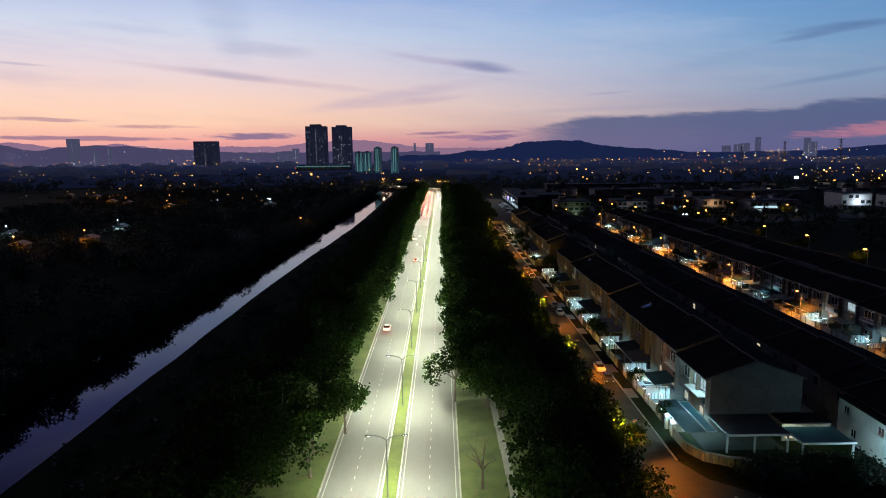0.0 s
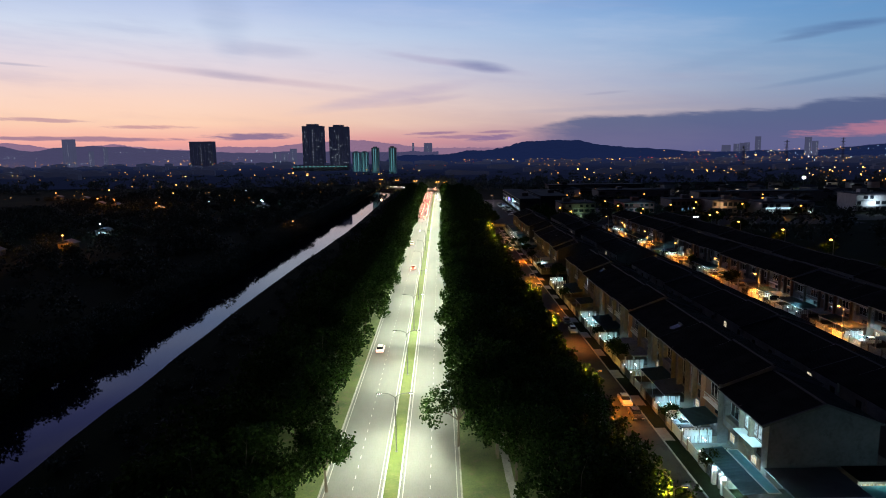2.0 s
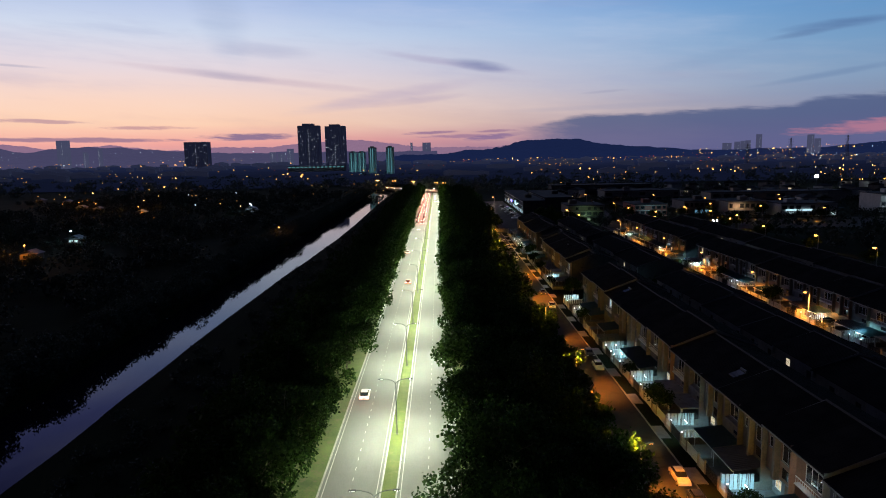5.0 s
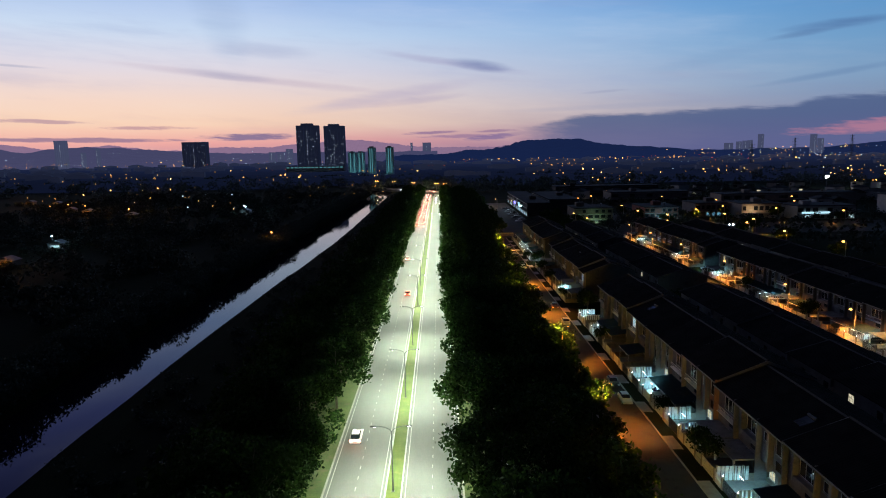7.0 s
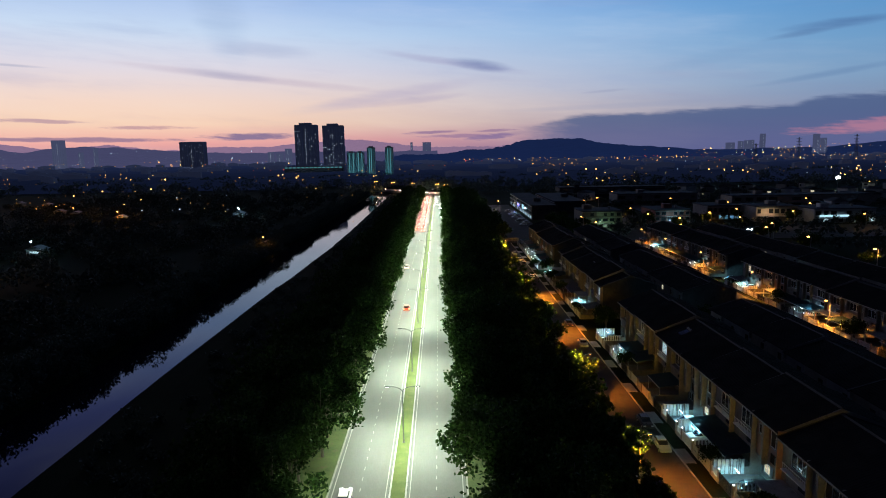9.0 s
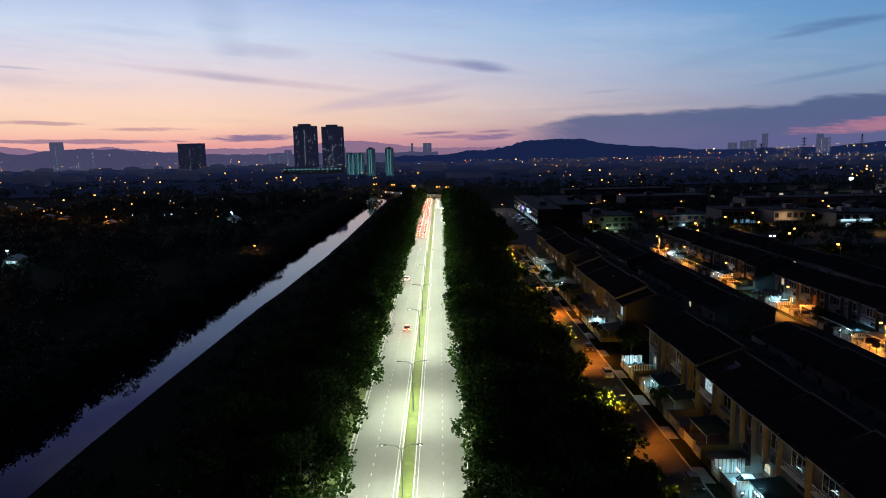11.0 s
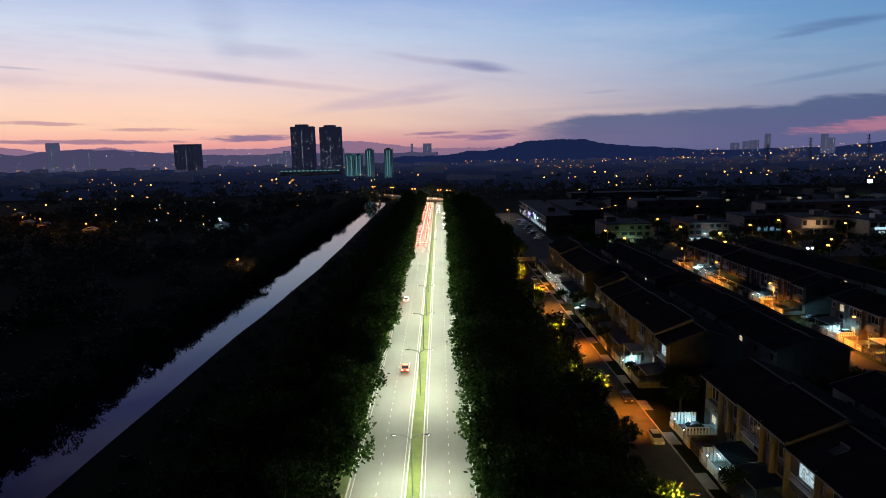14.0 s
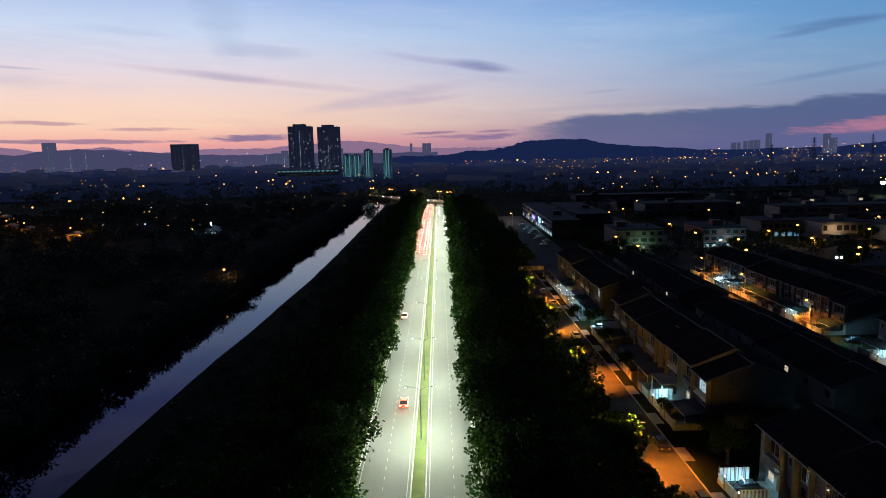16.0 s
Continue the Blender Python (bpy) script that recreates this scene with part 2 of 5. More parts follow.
lamp("house_front_light", "POINT", (203.0, 462.0, 5.0), 1100.0, (1.0, 0.62, 0.35), 0.5)


# ---- materials ----
def surface(name, dark, light, rough=0.8, fine=3.0, coarse=0.25, bump=0.02, metal=0.0, vary=0.0, stretch=(1, 1, 1), stain=None, spec=0.5):
    """A surface with grain, large stains, relief and some change from piece to piece."""
    m = bpy.data.materials.new(name)
    m.use_nodes = True
    k = Nodes(m.node_tree)
    pos = k.add("ShaderNodeTexCoord").outputs["Object"]
    pos = k.add("ShaderNodeMapping", Vector=pos, Scale=stretch).outputs[0]
    a, b = k.noise(pos, fine), k.noise(pos, coarse, 3.0)
    f = k.math("ADD", k.math("MULTIPLY", a, 0.5), k.math("MULTIPLY", b, 0.6), True)
    col = k.mix(k.smooth(f, 0.3, 0.75), (*dark, 1), (*light, 1))
    if stain:
        col = k.mix(k.math("MULTIPLY", k.smooth(k.noise(pos, coarse * 2.3, 5.0, 0.7), 0.52, 0.7), 0.7), col, (*stain, 1))
    if vary:
        own = k.add("ShaderNodeObjectInfo").outputs["Random"]
        tone = k.add("ShaderNodeHueSaturation", Color=col, Value=k.math("ADD", k.math("MULTIPLY", own, vary), 1 - vary / 2))
        col = tone.outputs[0]
    p = k.add("ShaderNodeBsdfPrincipled", Base_Color=col, Metallic=metal, Specular_IOR_Level=spec)
    k.set(p, "Roughness", k.math("ADD", k.math("MULTIPLY", a, 0.25), rough - 0.12, True))
    if bump:
        k.set(p, "Normal", k.add("ShaderNodeBump", Height=a, Strength=0.6, Distance=bump).outputs[0])
    k.add("ShaderNodeOutputMaterial", Surface=p.outputs[0])
    return m


def glow(name, colour, strength):
    """Something that gives off light."""
    m = bpy.data.materials.new(name)
    m.use_nodes = True
    k = Nodes(m.node_tree)
    e = k.add("ShaderNodeEmission", Color=(*colour, 1), Strength=strength)
    k.add("ShaderNodeOutputMaterial", Surface=e.outputs[0])
    return m


def far_glow(name, colour, strength):
    """Far lights of unequal strength."""
    m = bpy.data.materials.new(name)
    m.use_nodes = True
    k = Nodes(m.node_tree)
    r = k.add("ShaderNodeNewGeometry").outputs["Random Per Island"]
    e = k.add("ShaderNodeEmission", Color=(*colour, 1), Strength=k.math("MULTIPLY", k.math("ADD", k.math("POWER", r, 3.5), 0.035), strength))
    k.add("ShaderNodeOutputMaterial", Surface=e.outputs[0])
    return m


def glowing_panes(name, colour, strength):
    """Lit panes, with blinds and furniture breaking up the light."""
    m = bpy.data.materials.new(name)
    m.use_nodes = True
    k = Nodes(m.node_tree)
    pos = k.add("ShaderNodeTexCoord").outputs["Object"]
    f = k.smooth(k.noise(pos, 2.2, 3.0), 0.3, 0.65)
    s = k.math("MULTIPLY", k.math("ADD", k.math("MULTIPLY", f, 0.75), 0.25), strength)
    e = k.add("ShaderNodeEmission", Color=(*colour, 1), Strength=s)
    k.add("ShaderNodeOutputMaterial", Surface=e.outputs[0])
    return m


def leafage(name, dark, light, sheen=0.03):
    m = bpy.data.materials.new(name)
    m.use_nodes = True
    k = Nodes(m.node_tree)
    isle = k.add("ShaderNodeNewGeometry").outputs["Random Per Island"]
    own = k.add("ShaderNodeObjectInfo").outputs["Random"]
    col = k.mix(isle, (*dark, 1), (*light, 1))
    col = k.add("ShaderNodeHueSaturation", Color=col, Value=k.math("ADD", k.math("MULTIPLY", own, 0.5), 0.75)).outputs[0]
    d = k.add("ShaderNodeBsdfPrincipled", Base_Color=col, Roughness=0.62, Specular_IOR_Level=sheen)
    t = k.add("ShaderNodeBsdfTranslucent", Color=col)
    mix = k.add("ShaderNodeMixShader", i0=0.3, i1=d.outputs[0], i2=t.outputs[0])
    k.add("ShaderNodeOutputMaterial", Surface=mix.outputs[0])
    return m


def glass_pane(name, colour, rough=0.05):
    m = bpy.data.materials.new(name)
    m.use_nodes = True
    k = Nodes(m.node_tree)
    p = k.add("ShaderNodeBsdfPrincipled", Base_Color=(*colour, 1), Roughness=rough, Specular_IOR_Level=0.8)
    k.add("ShaderNodeOutputMaterial", Surface=p.outputs[0])
    return m


def sheeting(name, colour):
    """Tinted plastic sheet that lets some light through."""
    m = bpy.data.materials.new(name)
    m.use_nodes = True
    k = Nodes(m.node_tree)
    pos = k.add("ShaderNodeTexCoord").outputs["Object"]
    col = k.mix(k.noise(pos, 1.5), (*[c * 0.6 for c in colour], 1), (*colour, 1))
    p = k.add("ShaderNodeBsdfPrincipled", Base_Color=col, Roughness=0.35, Specular_IOR_Level=0.3)
    t = k.add("ShaderNodeBsdfTranslucent", Color=col)
    mix = k.add("ShaderNodeMixShader", i0=0.65, i1=p.outputs[0], i2=t.outputs[0])
    k.add("ShaderNodeOutputMaterial", Surface=mix.outputs[0])
    return m


def river_water():
    m = bpy.data.materials.new("river_water")
    m.use_nodes = True
    k = Nodes(m.node_tree)
    pos = k.add("ShaderNodeTexCoord").outputs["Object"]
    wide = k.add("ShaderNodeMapping", Vector=pos, Scale=(1.0, 0.35, 1.0)).outputs[0]
    a, b = k.noise(wide, 0.9, 3.0), k.noise(pos, 0.05, 3.0)
    p = k.add("ShaderNodeBsdfPrincipled", Base_Color=(0.009, 0.008, 0.017, 1), Roughness=0.06, IOR=1.333, Specular_IOR_Level=0.5, Specular_Tint=(0.84, 0.82, 1.0, 1))
    k.set(p, "Roughness", k.math("ADD", k.math("MULTIPLY", b, 0.05), 0.01))
    k.set(p, "Normal", k.add("ShaderNodeBump", Height=a, Strength=0.05, Distance=0.1).outputs[0])
    k.add("ShaderNodeOutputMaterial", Surface=p.outputs[0])
    return m


M = {
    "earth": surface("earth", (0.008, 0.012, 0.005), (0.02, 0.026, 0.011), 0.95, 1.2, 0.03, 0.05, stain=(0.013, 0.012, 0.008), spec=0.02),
    "verge": surface("verge_grass", (0.036, 0.058, 0.011), (0.095, 0.125, 0.03), 0.95, 5.0, 0.22, 0.06, stain=(0.12, 0.092, 0.05)),
    "median": surface("median_grass", (0.055, 0.085, 0.012), (0.1, 0.13, 0.022), 0.95, 6.0, 0.35, 0.05, stain=(0.14, 0.14, 0.04)),
    "asphalt": surface("worn_asphalt", (0.105, 0.105, 0.1), (0.15, 0.15, 0.142), 0.85, 9.0, 0.14, 0.008, stretch=(1, 0.22, 1), stain=(0.12, 0.118, 0.11)),
    "street": surface("old_street_asphalt", (0.032, 0.031, 0.03), (0.058, 0.055, 0.052), 0.9, 6.0, 0.2, 0.01, stain=(0.022, 0.021, 0.02), spec=0.25),
    "paint": surface("road_paint", (0.26, 0.26, 0.25), (0.46, 0.46, 0.44), 0.7, 8.0, 0.8, 0.002, stain=(0.2, 0.2, 0.19)),
    "kerb": surface("kerb_concrete", (0.22, 0.21, 0.19), (0.38, 0.37, 0.34), 0.9, 7.0, 0.6, 0.008, stain=(0.2, 0.19, 0.16)),
    "concrete": surface("grey_concrete", (0.2, 0.19, 0.18), (0.33, 0.32, 0.3), 0.9, 5.0, 0.4, 0.01, stain=(0.13, 0.125, 0.11)),
    "steel": surface("galvanised_steel", (0.12, 0.125, 0.13), (0.2, 0.2, 0.21), 0.5, 8.0, 1.0, 0.002, metal=0.7),
    "white_wall": surface("white_plaster", (0.42, 0.42, 0.4), (0.6, 0.6, 0.58), 0.85, 4.0, 0.35, 0.006, vary=0.25, stain=(0.36, 0.35, 0.32)),
    "cream_wall": surface("cream_plaster", (0.24, 0.215, 0.18), (0.38, 0.345, 0.29), 0.88, 4.0, 0.35, 0.006, vary=0.3, stain=(0.26, 0.23, 0.19)),
    "grey_wall": surface("grey_plaster", (0.12, 0.115, 0.115), (0.21, 0.2, 0.195), 0.88, 4.0, 0.35, 0.006, vary=0.35, stain=(0.08, 0.075, 0.075)),
    "dun_wall": surface("dun_plaster", (0.13, 0.11, 0.09), (0.22, 0.19, 0.155), 0.88, 4.0, 0.35, 0.006, vary=0.35, stain=(0.09, 0.08, 0.07)),
    # bluish base stands in for reflected sky; the blotches are weathering
    "flat_roof": surface("weathered_sky_tinted_roof", (0.035, 0.042, 0.055), (0.075, 0.082, 0.1), 0.95, 1.5, 0.15, 0.01, stain=(0.025, 0.028, 0.032), spec=0.1),
    # darker than the other plaster: dimness of the end walls is in the colour
    "gable": surface("dimmed_stained_plaster", (0.035, 0.035, 0.038), (0.075, 0.075, 0.078), 0.9, 2.0, 0.25, 0.006, stain=(0.022, 0.022, 0.024)),
    "brick_wall": surface("brown_feature_wall", (0.2, 0.11, 0.075), (0.32, 0.19, 0.13), 0.9, 6.0, 0.5, 0.01, vary=0.2),
    "red_wall": surface("red_painted_wall", (0.16, 0.06, 0.045), (0.24, 0.1, 0.08), 0.88, 3.0, 0.3, 0.006),
    "roof_tile": surface("dark_roof_tiles", (0.009, 0.0085, 0.009), (0.022, 0.021, 0.021), 0.8, 5.0, 0.4, 0.03, vary=0.4, spec=0.08),
    "roof_ridge": surface("ridge_cement", (0.02, 0.02, 0.022), (0.05, 0.05, 0.052), 0.85, 5.0, 0.5, 0.01),
    "metal_roof": surface("ribbed_metal_roof", (0.05, 0.055, 0.07), (0.1, 0.105, 0.12), 0.5, 3.0, 0.4, 0.004, metal=0.2, vary=0.3),
    "white_metal": surface("white_painted_metal", (0.6, 0.6, 0.6), (0.75, 0.75, 0.74), 0.5, 6.0, 1.0, 0.002),
    "black_metal": surface("black_painted_metal", (0.012, 0.012, 0.013), (0.03, 0.03, 0.03), 0.5, 6.0, 1.0, 0.002),
    "porch_tile": surface("pale_porch_tiles", (0.15, 0.145, 0.14), (0.27, 0.265, 0.25), 0.5, 3.0, 0.6, 0.003),
    "wood": surface("stained_timber", (0.1, 0.05, 0.025), (0.2, 0.11, 0.06), 0.7, 7.0, 0.8, 0.004, stretch=(1, 1, 0.15)),
    "glass": glass_pane("dark_window_glass", (0.02, 0.025, 0.03)),
    "awning": sheeting("smoked_awning_sheet", (0.08, 0.14, 0.17)),
    "pale_sheet": sheeting("pale_lean_to_sheet", (0.28, 0.5, 0.56)),
    "bark": surface("tree_bark", (0.05, 0.04, 0.03), (0.13, 0.11, 0.085), 0.95, 4.0, 0.6, 0.03, stretch=(1, 1, 0.3)),
    "leaf": leafage("tree_leaves", (0.008, 0.019, 0.003), (0.036, 0.068, 0.015)),
    "bush": leafage("bush_leaves", (0.02, 0.042, 0.01), (0.055, 0.085, 0.025)),
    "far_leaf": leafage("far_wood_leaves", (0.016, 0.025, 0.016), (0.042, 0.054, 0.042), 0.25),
    # paler leaf copy: distance haze painted into the far treetops
    "haze_leaf": leafage("hazed_treetop_leaves", (0.05, 0.07, 0.062), (0.1, 0.125, 0.11), 0.25),
    "water": river_water(),
    "tyre": surface("tyre_rubber", (0.012, 0.012, 0.012), (0.025, 0.025, 0.025), 0.9, 6.0, 1.0, 0.003),
    "rim": surface("wheel_alloy", (0.4, 0.4, 0.4), (0.6, 0.6, 0.6), 0.35, 6.0, 1.0, 0.0, metal=0.9),
    "pale_tower": surface("pale_tower_facade", (0.3, 0.32, 0.34), (0.42, 0.44, 0.46), 0.85, 0.3, 0.05, 0.0),
    "led": glow("led_lens", (0.92, 1.0, 0.86), 18.0),
    "sodium": glow("sodium_lens", (1.0, 0.36, 0.07), 7.0),
    "tube": glow("porch_tube", (0.8, 0.95, 1.0), 14.0),
    "lit_cool": glowing_panes("lit_cool_panes", (0.72, 0.93, 1.0), 0.75),
    "lit_warm": glowing_panes("lit_warm_panes", (1.0, 0.82, 0.55), 0.8),
    "lit_green": glowing_panes("lit_green_panes", (0.75, 1.0, 0.7), 0.3),
    "lit_blue": glowing_panes("lit_blue_panes", (0.3, 0.65, 1.0), 0.45),
    "teal_strip": glow("teal_strip_light", (0.35, 0.85, 0.95), 0.24),
    "tail": glow("tail_lamp_red", (1.0, 0.09, 0.05), 65.0),
    "head": glow("head_lamp_white", (1.0, 0.9, 0.74), 28.0),
    "dot_warm": far_glow("far_warm_light", (1.0, 0.42, 0.09), 12.0),
    "dot_white": far_glow("far_white_light", (0.7, 0.88, 1.0), 7.0),
    "dot_red": far_glow("far_red_light", (1.0, 0.12, 0.06), 4.0),
}


# ---- ground, river, roads ----
def river_shift(y, near=False):
    """How far the river's far bank, or its near one, drifts to the right on the way out."""
    t = min(max((y - 80) / 640, 0), 1.3)
    if not near:
        return 4.0 * t
    u = min(max((y - 200) / 240, 0), 1)
    return 1.6 + 6.4 * u * u * (3 - 2 * u)


def ground():
    profile = [(-5200, 0), (-900, 0), (-300, 0.2), (-120, 0.3), (-92, 0.2), (-77, -0.6), (-72.5, -2.6), (-66, -3.2), (-62, -3.2), (-57.6, -2.4), (-54, -0.8), (-48, 0.2), (-36, 0.6), (-24, 0.5), (-17, 0.05), (-9.2, -0.05),
               (0, -0.05), (9.2, -0.05), (24, -0.05), (30, -0.05), (44, -0.05), (300, -0.05), (900, 0), (5200, 0)]
    ys = [-400] + list(range(-60, 700, 12)) + list(range(700, 1000, 40)) + [1050, 1400, 2000, 3000, 4990]
    verts, faces = [], []
    for y in ys:
        for x, z in profile:
            s = river_shift(y, x > -64)
            bank = -95 < x < -20
            shift = s * (1 if -80 < x < -45 else 0.5) if bank else 0
            wob = noise.noise((x * 0.05, y * 0.035, 3.0)) * (0.9 if -80 < x < -45 else 0.3) if bank else 0
            zz = z if y < 930 else (0 if z < -0.5 else z)
            verts.append((x + shift + wob, y, zz + (0.25 * noise.noise((x * 0.1, y * 0.05, 7.0)) if bank and z > -1 else 0)))
    n = len(profile)
    for i in range(len(ys) - 1):
        for j in range(n - 1):
            a = i * n + j
            faces.append((a, a + 1, a + n + 1, a + n))
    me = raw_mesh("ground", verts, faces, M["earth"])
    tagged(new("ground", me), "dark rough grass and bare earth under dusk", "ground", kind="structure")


ground()
verts = [(-84, -200, -2.0), (-30, -200, -2.0), (-30, 1000, -2.0), (-84, 1000, -2.0)]
tagged(new("water", raw_mesh("water", verts, [(0, 1, 2, 3)], M["water"])), "still grey river water mirroring the dusk sky", "river", kind="structure")

END = 748
for side, name in ((-1, "road_away"), (1, "road_towards")):
    bm = bmesh.new()
    a, b = sorted((side * 1.25, side * 9.3))
    box(bm, a, -150, -0.1, b, END, 0.04)
    setting(name, bm, M["asphalt"], "pale worn two-lane asphalt carriageway under white lamps", "road")
    # painted lines
    bm = bmesh.new()
    for x in (1.62, 8.85):
        box(bm, side * x - 0.055, -150, 0.03, side * x + 0.055, END - 20, 0.046)
    setting("edge_line", bm, M["paint"], "solid white painted edge lines, slightly worn", "road marking")
    bm = bmesh.new()
    y = 20.0
    while y < END - 30:
        box(bm, side * 5.22 - 0.045, y, 0.03, side * 5.22 + 0.045, y + 0.95, 0.046)
        y += 3.02
    setting("lane_line", bm, M["paint"], "dashed white painted lane line", "road marking")
    # outer kerb and verge
    bm = bmesh.new()
    y = -60.0
    while y < END - 20:
        box(bm, side * 9.32, y, -0.1, side * 9.56, y + 5.96, 0.13, 0.02)
        y += 6.0
    setting("kerb", bm, M["kerb"], "pale concrete road kerb", "kerb")
    verts, faces = [], []
    xs = [9.55, 10.5, 12, 14, 16, 19, 23]
    ys = list(range(-60, END, 4))
    for y in ys:
        for x in xs:
            z = 0.07 + 0.05 * noise.noise((x * 0.4, y * 0.2, side)) + (0.012 * (x - 9.5) if side < 0 else 0)
            verts.append((side * x, y, z if x > 10 else 0.06))
    for i in range(len(ys) - 1):
        for j in range(len(xs) - 1):
            q = i * len(xs) + j
            f = (q, q + 1, q + len(xs) + 1, q + len(xs))
            faces.append(f if side > 0 else f[::-1])
    me = raw_mesh("verge", verts, faces, M["verge"])
    tagged(new("verge", me), "patchy roadside grass verge with bare soil", "verge", kind="structure")

# the median: a low grass bed between two rows of pale kerb stones
bm = bmesh.new()
prism(bm, [(-0.95, -0.1), (0.95, -0.1), (0.95, 0.13), (0.5, 0.2), (0, 0.22), (-0.5, 0.2), (-0.95, 0.13)], "y", -150, END - 24)
setting("median", bm, M["median"], "mown bright green grass median strip", "median")
for side in (-1, 1):
    bm = bmesh.new()
    y = -40.0
    while y < END - 24:
        box(bm, side * 0.98, y, -0.1, side * 1.2, y + 1.97, 0.17, 0.02)
        y += 2.0
    setting("median_kerb", bm, M["paint"], "white-painted kerb stones along the median", "kerb")
bm = bmesh.new()
for i in range(40):
    y = -20 + i * 8
    x = 16.1 + 0.5 * math.sin(y * 0.03)
    box(bm, x - 0.55, y, -0.05, x + 0.55, y + 7.96, 0.11)
setting("footpath", bm, M["concrete"], "narrow concrete footpath through the verge", "footpath")

# the residential street along the houses, its crossing at the near end and the far cross street
bm = bmesh.new()
box(bm, 33.2, 88, -0.1, 41.2, 396, 0.03)
setting("street_near", bm, M["street"], "patched dark asphalt street in sodium light", "road")
bm = bmesh.new()
prism(bm, [(33.2, 88), (33.2, 60), (96, 60), (96, 74), (56, 76), (48, 79), (43.5, 82.5), (41.2, 88)], "x", -0.1, 0.03)
for v in bm.verts:
    v.co = (v.co.y, v.co.z, v.co.x)
bmesh.ops.recalc_face_normals(bm, faces=bm.faces[:])
setting("street_corner", bm, M["street"], "asphalt street corner with worn markings", "road")
bm = bmesh.new()
box(bm, 90.5, 74, -0.1, 99.3, 396, 0.03)
setting("street_mid", bm, M["street"], "asphalt street between the terraces in orange light", "road")
bm = bmesh.new()
box(bm, 33.2, 396, -0.1, 260, 412, 0.03)
setting("street_far", bm, M["street"], "asphalt cross street beyond the terraces", "road")
bm = bmesh.new()
box(bm, 66.0, 412.5, -0.1, 300, 446, 0.02)
box(bm, 112.5, 446, -0.1, 129.5, 640, 0.02)
box(bm, 152, 446, -0.1, 173, 598, 0.02)
box(bm, 173, 506, -0.1, 300, 556, 0.02)
setting("shop_street", bm, M["street"], "asphalt streets between the shop blocks", "road")
bm = bmesh.new()
box(bm, 157, 100, -0.1, 168, 396, 0.02)
setting("street_back", bm, M["street"], "asphalt street behind the last terrace", "road")
bm = bmesh.new()
box(bm, 42, 412, -0.1, 64, 620, 0.02)
setting("car_park", bm, M["street"], "asphalt shop car park under a lamp", "car park")
bm = bmesh.new()
for i in range(6):
    x = 45.0 + i * 3.0
    box(bm, x, 74.0 + i * 0.2, 0.02, x + 0.45, 78.0 - i * 0.25, 0.036)
setting("crossing_bar", bm, M["paint"], "worn pale painted bars at the street corner", "road marking")
for x in (41.2, 33.2):
    bm = bmesh.new()
    y = 88.0
    while y < 396:
        box(bm, x - 0.12, y, -0.1, x + 0.12, y + 3.95, 0.15, 0.02)
        y += 4.0
    setting("kerb", bm, M["kerb"], "concrete street kerb", "kerb")
bm = bmesh.new()
box(bm, 41.35, 88, -0.1, 42.7, 396, 0.09)
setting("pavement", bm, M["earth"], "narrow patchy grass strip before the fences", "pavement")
bm = bmesh.new()
for i in range(20):
    y = 112 + i * 14.0
    box(bm, 41.1, y, 0.02, 43.0, y + 4.6, 0.13, 0.03)
setting("driveway_ramp", bm, M["porch_tile"], "pale concrete driveway ramps over the kerb", "ramp")
# the bridge and the road that crosses at the far end
bm = bmesh.new()
ax, ay, bx, by = 40.0, 712.0, -120.0, 925.0
d = Vector((bx - ax, by - ay, 0)).normalized()
nrm = Vector((-d.y, d.x, 0)) * 7
corners = [Vector((ax, ay, 0)) - nrm, Vector((bx, by, 0)) - nrm, Vector((bx, by, 0)) + nrm, Vector((ax, ay, 0)) + nrm]
prism(bm, [(c.x, c.y) for c in corners], "x", 0.0, 1.4)
for v in bm.verts:
    v.co = (v.co.y, v.co.z, v.co.x if v.co.x > 1 else -0.5)
bmesh.ops.recalc_face_normals(bm, faces=bm.faces[:])
setting("bridge_road", bm, M["asphalt"], "far cross road bridging the river", "bridge")
bm = bmesh.new()
for side in (-1, 1):
    for i in range(66):
        a = Vector((ax, ay, 0)) + nrm * 0.96 * side + d * (i * 4.0)
        b = a + d * 3.9
        rod(bm, (a.x, a.y, 1.75), (b.x, b.y, 1.75), 0.42, 0.42, 4)
setting("bridge_parapet", bm, M["concrete"], "pale concrete parapet of the bridge in lamp light", "parapet")


# ---- lamps ----
def double_lamp():
    t = thing("street_lamp", "slim grey steel twin-arm lamp post on the grass median, lit", "street lamp", "lamps along the median")
    bm = rod(bmesh.new(), (0, 0, 0.1), (0, 0, 8.6), 0.11, 0.06, 10)
    box(bm, -0.2, -0.2, 0.05, 0.2, 0.2, 0.3, 0.03)
    part("pole", bm, M["steel"], t)
    for s in (-1, 1):
        bm = bmesh.new()
        pts = [(s * 2.05 * (1 - math.cos(a)) / 1.0, 0, 8.5 + 0.95 * math.sin(a)) for a in [i * math.pi / 2 / 6 for i in range(7)]]
        for p, q in zip(pts, pts[1:]):
            rod(bm, p, q, 0.045, 0.045, 6)
        part("arm", bm, M["steel"], t)
        head = part("luminaire", bar(s * 1.95, -0.15, 9.38, s * 2.75, 0.15, 9.5, bevel=0.03), M["black_metal"], t)
        part("lens", bar(s * 2.05, -0.11, 9.362, s * 2.65, 0.11, 9.378), M["led"], head, "glowing white LED lens")
    return t


